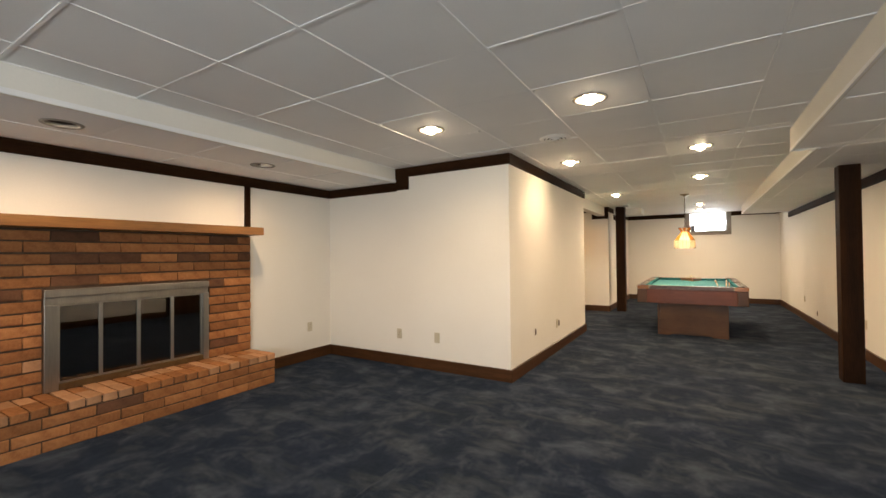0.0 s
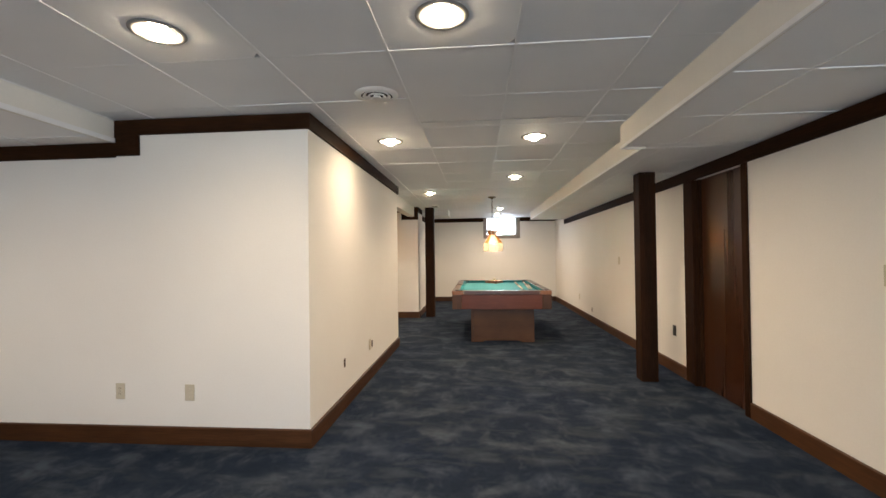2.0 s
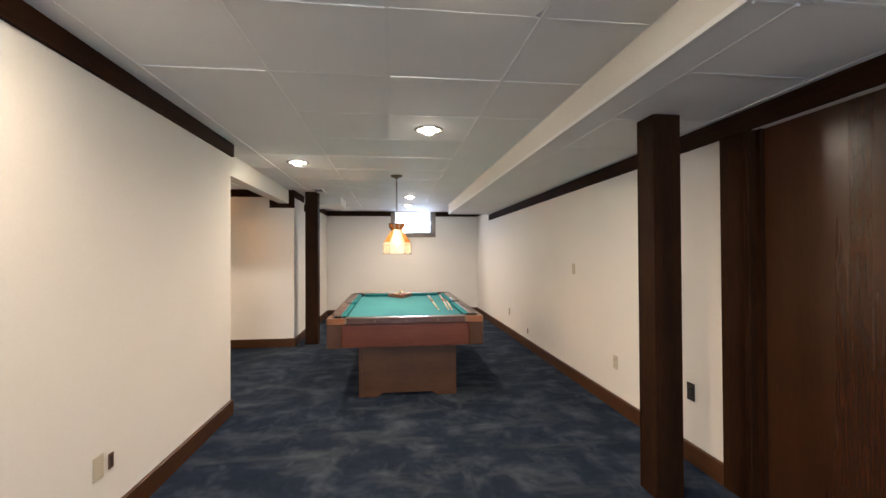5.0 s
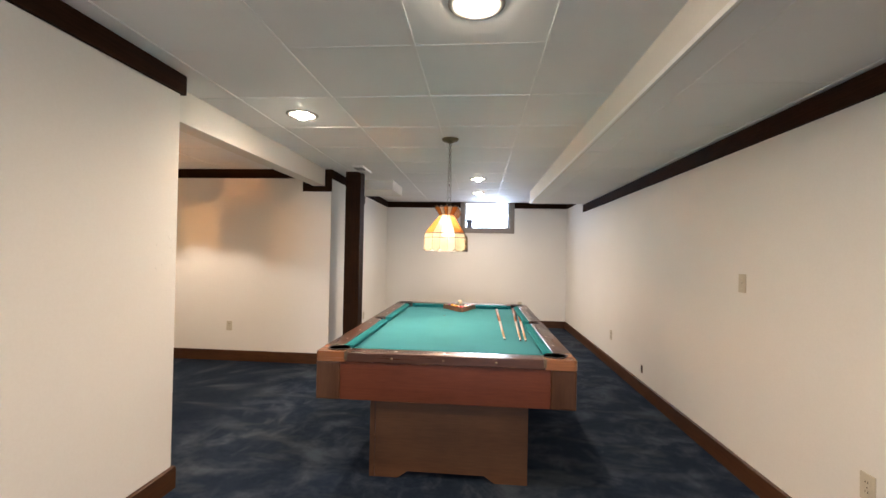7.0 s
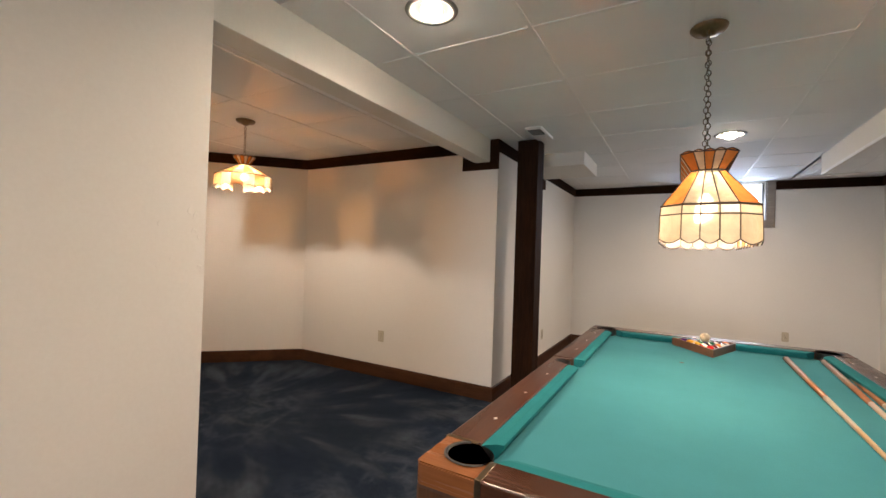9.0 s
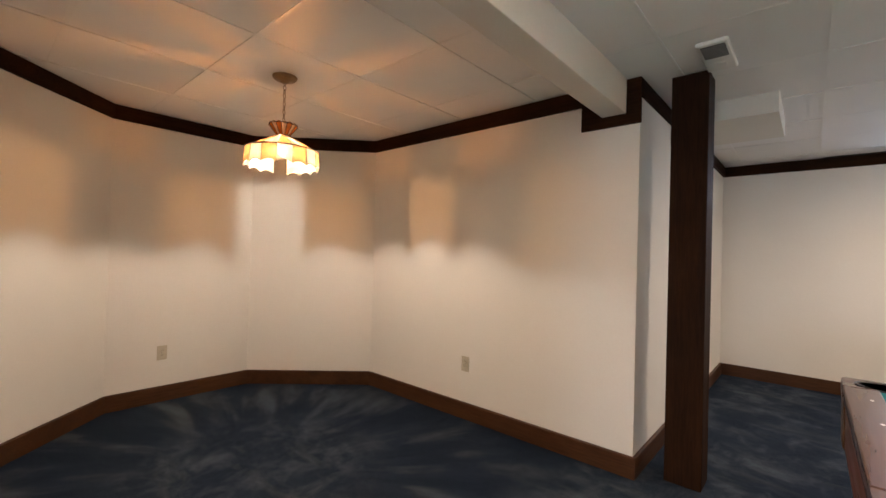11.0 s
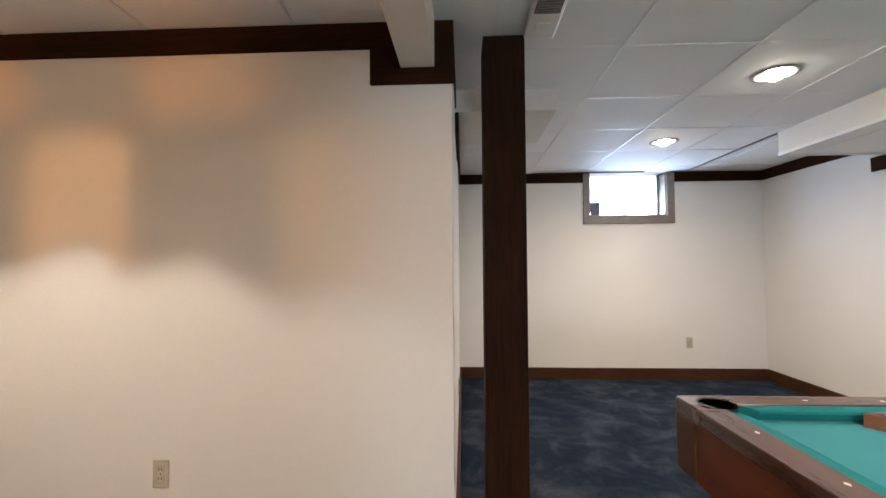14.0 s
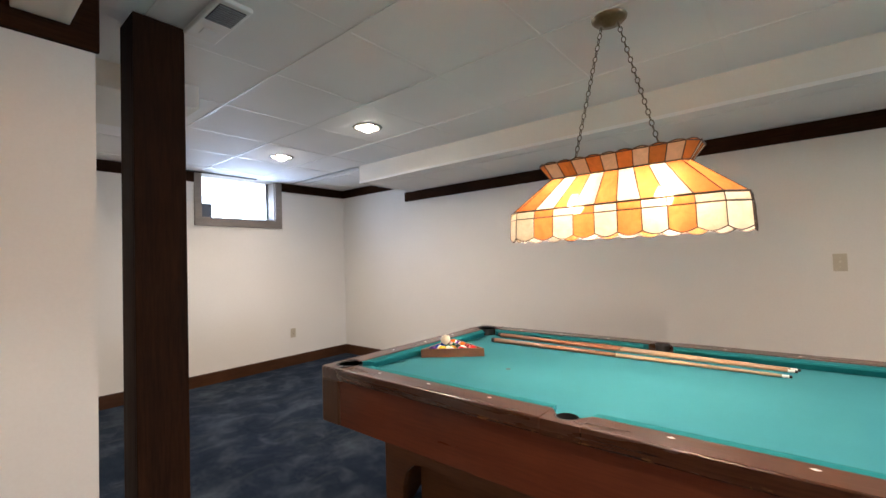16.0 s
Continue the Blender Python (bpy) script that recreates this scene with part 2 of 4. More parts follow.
CHAIN = surface("antique_brass_chain", (0.10, 0.08, 0.055), (0.18, 0.15, 0.11), big=14, fine=80, rough=0.4, relief=0.1, metal=1.0)
LEAD = surface("dark_came", (0.045, 0.03, 0.02), (0.09, 0.06, 0.04), big=20, fine=90, rough=0.45, relief=0.2, metal=0.7)
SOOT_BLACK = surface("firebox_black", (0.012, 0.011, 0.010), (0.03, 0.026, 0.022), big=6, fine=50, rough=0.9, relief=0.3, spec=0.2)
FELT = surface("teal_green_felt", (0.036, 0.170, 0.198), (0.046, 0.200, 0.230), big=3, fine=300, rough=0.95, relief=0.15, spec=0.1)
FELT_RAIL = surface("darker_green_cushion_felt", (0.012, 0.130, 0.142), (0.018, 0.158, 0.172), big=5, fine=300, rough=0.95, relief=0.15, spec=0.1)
RAIL = {a: wood("mahogany_rail_" + n, (0.036, 0.0125, 0.0052), (0.085, 0.031, 0.013), a, 0.28, 0.4, worn=0.740) for a, n in enumerate("xyz")}
APRON = {a: wood("red_mahogany_apron_" + n, (0.088, 0.0225, 0.0092), (0.140, 0.038, 0.0155), a, 0.35, 0.12, spec=0.3) for a, n in enumerate("xyz")}
CORNER = wood("brown_corner_block", (0.062, 0.026, 0.0115), (0.10, 0.044, 0.020), 2, 0.4, 0.12, spec=0.3)
CAP = wood("orange_corner_cap", (0.20, 0.070, 0.022), (0.30, 0.115, 0.038), 0, 0.25, 0.5)
PLINTH = {a: wood("brown_plinth_" + n, (0.080, 0.033, 0.0135), (0.130, 0.057, 0.024), a, 0.45, 0.05, spec=0.3) for a, n in enumerate("xyz")}
BLACK = surface("black_rubber", (0.010, 0.009, 0.009), (0.022, 0.020, 0.019), big=8, fine=60, rough=0.6, relief=0.2)
PEARL = surface("pearl_inlay", (0.70, 0.68, 0.62), (0.80, 0.78, 0.72), big=30, fine=80, rough=0.3, relief=0.0)
IVORY = surface("ivory_plastic", (0.62, 0.57, 0.45), (0.68, 0.63, 0.51), big=10, fine=80, rough=0.4, relief=0.05)
ALMOND = surface("almond_plate_plastic", (0.50, 0.44, 0.33), (0.56, 0.50, 0.38), big=10, fine=80, rough=0.4, relief=0.05)
SLOT = surface("dark_slot", (0.02, 0.017, 0.014), (0.04, 0.034, 0.028), big=10, fine=80, rough=0.7, relief=0.0)
BROWN_PLASTIC = surface("brown_plastic", (0.09, 0.045, 0.022), (0.13, 0.065, 0.032), big=10, fine=80, rough=0.4, relief=0.0)
WHITE_METAL = surface("white_enamel", (0.74, 0.73, 0.71), (0.80, 0.79, 0.77), big=8, fine=60, rough=0.35, relief=0.0)
GREY_METAL = surface("grey_register_metal", (0.20, 0.20, 0.20), (0.27, 0.27, 0.27), big=8, fine=60, rough=0.5, relief=0.0, metal=0.3)
WIN_WOOD = wood("weathered_taupe_wood", (0.20, 0.165, 0.135), (0.30, 0.255, 0.215), 0, 0.6)
CROWN_CREAM = art_glass("cream_crown_glass", (0.88, 0.66, 0.44), (0.88, 0.66, 0.44), 0.02, 0.45)
CROWN_AMBER = art_glass("amber_crown_glass", (0.80, 0.27, 0.06), (0.80, 0.28, 0.06), 0.02, 0.45)
CREAM_GLASS = art_glass("cream_art_glass", (0.22, 0.19, 0.125), (0.80, 0.72, 0.55), 0.02)
AMBER_GLASS = art_glass("amber_art_glass", (0.21, 0.058, 0.0105), (0.85, 0.38, 0.11), 0.13)
ALCOVE_CREAM = art_glass("opal_cream_art_glass", (0.15, 0.115, 0.07), (0.80, 0.66, 0.50), 0.08)
ROOF_AMBER = art_glass("cloudy_amber_art_glass", (0.15, 0.052, 0.012), (0.95, 0.45, 0.14), 0.34)
ALCOVE_AMBER = art_glass("clear_amber_art_glass", (0.085, 0.030, 0.007), (0.95, 0.58, 0.27), 0.46)
BULB = glowing("lit_reflector_bulb", (1.0, 0.84, 0.60), 70.0)
DIM_BULB = glowing("shaded_reflector_bulb", (1.0, 0.84, 0.60), 0.25)
CAN = surface("dull_reflector_can", (0.012, 0.0115, 0.011), (0.018, 0.017, 0.016), big=8, fine=60, rough=0.5, relief=0.0)
RING = surface("dull_white_ring", (0.22, 0.21, 0.197), (0.27, 0.26, 0.245), big=8, fine=60, rough=0.5, relief=0.0)
PENDANT_BULB = glowing("lit_pendant_bulb", (1.0, 0.80, 0.58), PENDANT_GLOW)
ALCOVE_BULB = glowing("lit_alcove_bulb", (1.0, 0.80, 0.58), ALCOVE_GLOW)
PANE = clear_glass("window_glass", (0.95, 0.98, 1.0))
SMOKED = clear_glass("smoked_fireplace_glass", (0.30, 0.28, 0.26), ior=1.9)
CUE_MAPLE = wood("maple_cue_shaft", (0.42, 0.26, 0.13), (0.58, 0.38, 0.21), 1, 0.3, 0.4)
CUE_BUTT = wood("orange_brown_cue_butt", (0.24, 0.09, 0.035), (0.36, 0.15, 0.06), 1, 0.3, 0.4)
RACK = wood("brown_rack_wood", (0.13, 0.050, 0.022), (0.21, 0.088, 0.040), 0, 0.4, 0.2)


# ---- building blocks ----
def box(bm, x0, x1, y0, y1, z0, z1, bev=0.0):
    r = bmesh.ops.create_cube(bm, size=1.0, matrix=Matrix.LocRotScale(((x0 + x1) / 2, (y0 + y1) / 2, (z0 + z1) / 2), None, (x1 - x0, y1 - y0, z1 - z0)))
    if bev:
        edges = list({e for v in r["verts"] for e in v.link_edges})
        bmesh.ops.bevel(bm, geom=edges, offset=bev, segments=2, affect="EDGES", profile=0.5)


def tube(bm, x, y, z0, z1, r0, r1=None, seg=24, caps=True):
    r1 = r0 if r1 is None else r1
    bmesh.ops.create_cone(bm, cap_ends=caps, segments=seg, radius1=r0, radius2=r1, depth=z1 - z0, matrix=Matrix.Translation((x, y, (z0 + z1) / 2)))


def prism(bm, pts, z0, z1):
    lo = [bm.verts.new((x, y, z0)) for x, y in pts]
    hi = [bm.verts.new((x, y, z1)) for x, y in pts]
    n = len(pts)
    bm.faces.new(lo[::-1])
    bm.faces.new(hi)
    for i in range(n):
        bm.faces.new((lo[i], lo[(i + 1) % n], hi[(i + 1) % n], hi[i]))
    bmesh.ops.recalc_face_normals(bm, faces=bm.faces)


def lathe(bm, rings, seg=32, at=(0, 0)):
    """Rings of (radius, z) turned about an upright axis."""
    loops = []
    for r, z in rings:
        loops.append([bm.verts.new((at[0] + r * math.cos(2 * math.pi * k / seg), at[1] + r * math.sin(2 * math.pi * k / seg), z)) for k in range(seg)])
    for a, b in zip(loops, loops[1:]):
        for k in range(seg):
            bm.faces.new((a[k], a[(k + 1) % seg], b[(k + 1) % seg], b[k]))
    return loops


def part(name, bm, material, parent=None, label="", smooth=False):
    me = bpy.data.meshes.new(name)
    bm.to_mesh(me)
    bm.free()
    if smooth:
        for p in me.polygons:
            p.use_smooth = True
    me.materials.append(material)
    ob = new(name, me)
    if parent:
        ob.parent = parent
        ob.matrix_parent_inverse = parent.matrix_basis.inverted()
    if label:
        ob["label"] = label
    return ob


def block(name, dims, material, parent=None, label="", bev=0.0):
    bm = bmesh.new()
    box(bm, *dims, bev)
    return part(name, bm, material, parent, label)


def thing(name, at, label, category, group=""):
    ob = new(name)
    ob.location = at
    ob.empty_display_size = 0.1
    ob.matrix_basis = Matrix.Translation(at)
    return tagged(ob, label, category, group)


def structure(ob, label, category):
    return tagged(ob, label, category, kind="structure")


def offset_line(pts, d):
    """The polyline moved d to its left, with mitred corners."""
    out = []
    for i, p in enumerate(pts):
        ns = []
        for a, b in ((i - 1, i), (i, i + 1)):
            if 0 <= a and b < len(pts):
                t = Vector((pts[b][0] - pts[a][0], pts[b][1] - pts[a][1])).normalized()
                ns.append(Vector((-t.y, t.x)))
        n = ns[0] if len(ns) == 1 else (ns[0] + ns[1]) / (1 + ns[0].dot(ns[1]))
        out.append((p[0] + n.x * d, p[1] + n.y * d))
    return out


def run(name, pts, d, z0, z1, mats, label, category, top=0.0):
    """Upright boards or walls along a polyline, d thick to its left, one object a stretch."""
    q = offset_line(pts, d)
    qt = offset_line(pts, d - math.copysign(top, d)) if top else None
    made = []
    for i in range(len(pts) - 1):
        bm = bmesh.new()
        if not top:
            prism(bm, [pts[i], pts[i + 1], q[i + 1], q[i]], z0, z1)
        else:
            rings = []
            for z, qq in ((z0, q), (z1 - top, q), (z1, qt)):
                rings.append([bm.verts.new((*p, z)) for p in (pts[i], pts[i + 1], qq[i + 1], qq[i])])
            bm.faces.new(rings[0][::-1])
            bm.faces.new(rings[2])
            for a, b in zip(rings, rings[1:]):
                for k in range(4):
                    bm.faces.new((a[k], a[(k + 1) % 4], b[(k + 1) % 4], b[k]))
            bmesh.ops.recalc_face_normals(bm, faces=bm.faces)
        along_x = abs(pts[i + 1][0] - pts[i][0]) > abs(pts[i + 1][1] - pts[i][1])
        m = mats[0 if along_x else 1] if isinstance(mats, dict) else mats
        nm = name if isinstance(name, str) else name[i]
        made.append(structure(part(nm, bm, m), label, category))
    return made


# ---- floor, walls ----
bm = bmesh.new()
box(bm, -5.6, 1.9, YB - 0.2, YF + 0.2, -0.1, 0.0)
structure(part("floor", bm, CARPET), "dark blue brushed cut-pile carpet over the whole floor", "carpet")

TOP = 2.46
WW, NY0, NY1, SY, NA = -4.288, 5.09, 5.09, 8.33, 10.98
ALCOVE = [(-4.23, SY), (-5.005, 9.105), (-5.005, 10.17), (-4.185, NA)]
LEFT = [(WW, YB), (WW, NY1), (XE, NY0), (XE, SY), *ALCOVE, (XA, NA), (XA, YF + 0.12)]
run(["wall_west", "wall_fireside", "wall_passage", "wall_alcove_south", "wall_alcove_angle", "wall_alcove_west", "wall_alcove_bevel", "wall_alcove_north", "wall_far_west"],
    LEFT, 0.12, 0.0, TOP, PAINT, "smooth cream painted drywall wall", "wall")
bm = bmesh.new()
for y0, y1, z0, z1 in ((YB, 5.83, 0, TOP), (6.58, YF + 0.12, 0, TOP), (5.83, 6.58, 2.035, TOP)):
    box(bm, XR, XR + 0.12, y0, y1, z0, z1)
structure(part("wall_east", bm, PAINT), "cream painted drywall wall with a door opening", "wall")
bm = bmesh.new()
WX0, WX1, WZ0 = -0.30, 0.56, 1.835
for x0, x1, z0, z1 in ((XA, WX0, 0, TOP), (WX1, XR, 0, TOP), (WX0, WX1, 0, WZ0), (WX0, WX1, CEIL, TOP)):
    box(bm, x0, x1, YF, YF + 0.22, z0, z1)
structure(part("wall_north", bm, PAINT), "cream painted drywall wall with a small high window", "wall")
bm = bmesh.new()
for x0, x1, z0, z1 in ((WW, -0.90, 0, TOP), (0.80, XR, 0, TOP), (-0.90, 0.80, 0, 0.97), (-0.90, 0.80, 1.93, TOP)):
    box(bm, x0, x1, YB - 0.12, YB, z0, z1)
structure(part("wall_south", bm, PAINT), "plain cream painted drywall wall with a window opening", "wall")
# added black sheet, hidden behind the leaf, for the shade in the door gap
structure(block("door_recess_wall", (XR + 0.14, XR + 0.2, 5.6, 6.9, 0, TOP), SOOT_BLACK), "black sheet added behind the sliding door to keep its gap dark", "wall")

# a stretched fold standing up in the carpet
bm = bmesh.new()
rows = []
for k in range(25):
    u = k / 24
    y, h, w = 2.42 + 1.0 * u, 0.0095 * math.sin(math.pi * min(1.0, 0.12 + u)) + 0.0005, 0.020
    x = -1.667 + 0.006 * math.sin(5 * u)
    rows.append([bm.verts.new((x + d * w, y, h * q + 0.0003)) for d, q in ((-1, 0), (-0.5, 0.55), (0, 1), (0.35, 0.6), (0.6, 0))])
for a, b in zip(rows, rows[1:]):
    for k in range(4):
        bm.faces.new((a[k], a[k + 1], b[k + 1], b[k]))
structure(part("carpet_fold", bm, CARPET, smooth=True), "low raised fold running along the dark carpet", "carpet")

# lifted paint flakes near the free end of the partition
passage = bpy.data.objects["wall_passage"]
fr = random.Random(21)
for y, z, r in ((8.282, 1.415, 0.014), (8.296, 1.398, 0.012), (8.293, 1.345, 0.013), (8.310, 1.332, 0.009), (8.312, 1.228, 0.012), (8.280, 1.175, 0.008), (8.192, 1.366, 0.010), (8.200, 1.343, 0.008), (8.19, 1.242, 0.009), (8.226, 1.261, 0.006), (8.302, 0.94, 0.010)):
    bm = bmesh.new()
    a0 = fr.uniform(0, 6.3)
    n = 9
    low, high = [], []
    for k in range(n):
        a = a0 + 4.2 * k / (n - 1)
        q = r * fr.uniform(0.8, 1.2)
        low.append(bm.verts.new((XE - 0.001, y + q * math.cos(a), z + 1.3 * q * math.sin(a))))
        high.append(bm.verts.new((XE + 0.0009 * math.sin(math.pi * k / (n - 1)) + 0.0003, y + 0.72 * q * math.cos(a), z + 0.95 * q * math.sin(a))))
    mid = bm.verts.new((XE + 0.0004, y, z))
    for k in range(n - 1):
        bm.faces.new((low[k], low[k + 1], high[k + 1], high[k]))
        bm.faces.new((high[k], high[k + 1], mid))
    part("paint_flake", bm, PAINT, passage)

# baseboards
BB = "brown stained wooden baseboard along the wall"
run("baseboard", [(WW, 3.91), (WW, NY1), (XE, NY0), (XE, SY), *ALCOVE, (XA, NA), (XA, YF), (XR, YF)],
    -0.018, 0.0, 0.125, BASE, BB, "baseboard", 0.006)
run("baseboard", [(XR, YF - 0.018), (XR, 6.78)], -0.018, 0.0, 0.125, BASE, BB, "baseboard", 0.006)
run("baseboard", [(XR, 5.77), (XR, YB)], -0.018, 0.0, 0.125, BASE, BB, "baseboard", 0.006)

# crown boards
CR = "dark stained wooden crown board under the ceiling"
H0 = 2.222
slope = (NY1 - NY0) / (WW - XE)
north_y = lambda x: NY0 + (x - XE) * slope
run("trim", [(WW, YB), (WW, NY1), (-3.16, north_y(-3.16))], -0.02, 2.065, LOW_L, TRIM, CR, "trim")
run("trim", [(-3.16, north_y(-3.16)), (-2.975, north_y(-2.975))], -0.02, 2.075, CEIL, TRIM, CR, "trim")
run("trim", [(-2.975, north_y(-2.975)), (XE, NY0), (XE, SY), (XE - 0.02, SY)], -0.022, H0, CEIL, TRIM, CR, "trim")
run("trim", [(-2.1, SY), *ALCOVE, (-2.137, NA)], -0.02, H0, CEIL, TRIM, CR, "trim")
run("trim", [(-2.137, NA), (XA + 0.008, NA)], -0.02, 2.065, CEIL, TRIM, CR, "trim")
run("trim", [(XA, NA), (XA, 11.75)], -0.008, H0, CEIL, TRIM, CR, "trim")
run("trim", [(XA, 11.68), (XA, 12.40)], -0.023, 2.085, 2.198, TRIM, CR, "trim")
run("trim", [(XA, 12.362), (XA, YF), (-0.371, YF)], -0.02, H0, CEIL, TRIM, CR, "trim")
run("trim", [(0.645, YF), (XR, YF), (XR, 12.645)], -0.02, H0, CEIL, TRIM, CR, "trim")
run("trim", [(XR, 12.79), (XR, YB)], -0.02, 2.037, LOW_R, TRIM, CR, "trim")
run("trim", [(WW, 3.855), (WW, 3.918)], -0.018, 1.60, 2.065, {0: TRIM[2], 1: TRIM[2]}, "dark upright batten on the wall beside the fireplace", "trim")
# solid dark strip for the shade in the slot where tiles stop short of the far crown
structure(block("ceiling_gap_strip", (-0.95, 0.30, YF - 0.075, YF - 0.025, CEIL - 0.006, CEIL - 0.002), SLOT), "dark strip imitating the shade of a gap along the far ceiling edge", "trim")


# ---- ceiling ----
GX, GY, PX, PY = -0.972, 4.905, 0.628, 0.6325


def ceiling_tiles(bm_t, bm_g, rect, z, gx, gy, px, py, rnd, holes=()):
    """Lay-in tiles, each a little tilted and dished, between flat bars; a round hole where a downlight sits."""
    x0, x1, y0, y1 = rect
    lines = lambda g, p, a, b: [a] + [g + p * k for k in range(-20, 40) if a + 0.03 < g + p * k < b - 0.03] + [b]
    xs, ys = lines(gx, px, x0, x1), lines(gy, py, y0, y1)
    for xa, xb in zip(xs, xs[1:]):
        for ya, yb in zip(ys, ys[1:]):
            cx, cy = (xa + xb) / 2, (ya + yb) / 2
            tilt = [rnd.uniform(-0.0022, 0.0022) for _ in range(4)]
            hole = [h for h in holes if xa < h[0] < xb and ya < h[1] < yb and abs(h[2] - z) < 0.01]
            e = 0.003
            corners = [(xa + e, ya + e), (xb - e, ya + e), (xb - e, yb - e), (xa + e, yb - e)]
            up = 0.004
            if hole:
                hx, hy, _ = hole[0]
                inner, outer = [], []
                for k in range(32):
                    a = 2 * math.pi * k / 32
                    c, s = math.cos(a), math.sin(a)
                    inner.append(bm_t.verts.new((hx + 0.088 * c, hy + 0.088 * s, z)))
                    d = min(((xb - e - hx) if c > 0 else (hx - xa - e)) / max(abs(c), 1e-6), ((yb - e - hy) if s > 0 else (hy - ya - e)) / max(abs(s), 1e-6))
                    outer.append(bm_t.verts.new((hx + d * c, hy + d * s, z + up)))
                for k in range(32):
                    bm_t.faces.new((inner[k], inner[(k + 1) % 32], outer[(k + 1) % 32], outer[k]))
                    
            else:
                n = 4
                grid = [[None] * (n + 1) for _ in range(n + 1)]
                dish = rnd.uniform(0.0, 0.006)
                for i in range(n + 1):
                    for j in range(n + 1):
                        u, v = i / n, j / n
                        h = tilt[0] * (1 - u) * (1 - v) + tilt[1] * u * (1 - v) + tilt[2] * u * v + tilt[3] * (1 - u) * v
                        grid[i][j] = bm_t.verts.new((xa + e + (xb - xa - 2 * e) * u, ya + e + (yb - ya - 2 * e) * v, z + up + h - dish * 16 * u * (1 - u) * v * (1 - v)))
                for i in range(n):
                    for j in range(n):
                        bm_t.faces.new((grid[i][j], grid[i][j + 1], grid[i + 1][j + 1], grid[i + 1][j]))
    w = 0.009
    for x in xs:
        box(bm_g, x - w, x + w, y0, y1, z - 0.001, z + 0.03)
    for a, b in zip(xs, xs[1:]):
        for y in ys:
            box(bm_g, a + w, b - w, y - w, y + w, z - 0.0005 + rnd.uniform(0, 0.004), z + 0.03)


rnd = random.Random(5)
bt, bg = bmesh.new(), bmesh.new()
for rect in ((-3.16, 0.615, YB, 5.40), (-1.90, 0.775, 5.40, YF + 0.05), (0.775, XR + 0.02, 12.63, YF + 0.05)):
    ceiling_tiles(bt, bg, rect, CEIL, GX, GY, PX, PY, rnd, DOWNLIGHTS)
ceiling_tiles(bt, bg, (-5.1, -1.98, 8.25, 11.05), CEIL, -3.12, 9.33, 0.65, 0.64, rnd)
ceiling_tiles(bt, bg, (-4.35, -3.16, YB, 5.20), LOW_L, -3.78, 4.905, 0.62, 0.6325, rnd, DOWNLIGHTS)
ceiling_tiles(bt, bg, (0.625, XR + 0.02, YB, 5.68), LOW_R, 0.99, 4.92, 0.62, 0.64, rnd)
ceiling_tiles(bt, bg, (0.79, XR + 0.02, 5.70, 12.61), LOW_R, 0.95, 5.56, 0.62, 0.64, rnd)
structure(part("ceiling", bt, TILE, smooth=True), "white suspended ceiling of slightly sagging square tiles", "ceiling")
structure(part("ceiling_grid", bg, TBAR), "white metal bars carrying the ceiling tiles", "ceiling")
structure(block("ceiling_deck", (-5.5, 1.9, YB - 0.2, YF + 0.3, TOP, TOP + 0.1), PAINT), "plain deck closing the space above the tiles", "ceiling")


run("soffit_face", [(0.60, YB), (0.60, 5.665), (0.762, 5.665), (0.762, 12.642), (XR, 12.642)], -0.02, LOW_R - 0.003, TOP - 0.01, BEAM_PAINT, "white painted face of the dropped ceiling", "soffit")
SOFFIT = [(0.60, YB), (0.60, 5.665), (0.762, 5.665), (0.762, 12.642), (XR, 12.642)]
run("soffit_edge", offset_line(SOFFIT, 0.004), -0.012, LOW_R - 0.007, LOW_R + 0.016, TBAR, "white metal angle along the soffit edge", "trim")
run("soffit_face", [(-3.16, YB), (-3.16, north_y(-3.16) - 0.02)], 0.02, LOW_L - 0.003, TOP - 0.01, BEAM_PAINT, "white painted face of the dropped ceiling", "soffit")
structure(block("ceiling_beam", (-2.005, -1.862, 8.333, 10.958, 2.128, TOP - 0.01), BEAM_PAINT, bev=0.004), "white painted boxed beam over the alcove opening", "beam")
structure(block("duct_box", (XA, -1.19, 11.68, 12.36, 2.20, TOP - 0.01), BEAM_PAINT, bev=0.003), "white painted boxed duct under the ceiling", "soffit")


# ---- posts ----
def post(x0, x1, y0, y1, top, label):
    p = thing("post", ((x0 + x1) / 2, (y0 + y1) / 2, 0), label, "post", "wooden posts")
    t = 0.018
    for n, d in (("board", (x0, x1, y0, y0 + t)), ("board", (x0, x1, y1 - t, y1)), ("board", (x0, x0 + t, y0 + t, y1 - t)), ("board", (x1 - t, x1, y0 + t, y1 - t))):
        block(n, (*d, 0.0, top), POST, p, bev=0.003)


post(1.121, 1.285, 6.70, 6.857, LOW_R - 0.001, "dark stained boxed wooden post standing beside the door")
post(-1.652, -1.465, 11.09, 11.27, CEIL - 0.002, "dark stained boxed wooden post at the alcove corner")

# ---- door ----
door = structure(thing("door_1", (XR, 6.23, 0), "", ""), "closed dark walnut flush sliding door in a dark casing", "door")
block("leaf", (XR + 0.045, XR + 0.085, 5.83, 6.582, 0.006, 2.036), DOOR, door)
block("casing", (XR - 0.022, XR, 6.60, 6.78, 0.0, 2.035), TRIM[2], door, bev=0.004)
block("casing_bead", (XR - 0.034, XR - 0.001, 6.57, 6.602, 0.0, 2.035), TRIM[2], door, bev=0.006)
block("casing", (XR - 0.022, XR, 5.77, 5.832, 0.0, 2.035), TRIM[2], door, bev=0.004)
block("jamb", (XR, XR + 0.12, 6.575, 6.595, 0.0, 2.035), TRIM[2], door)
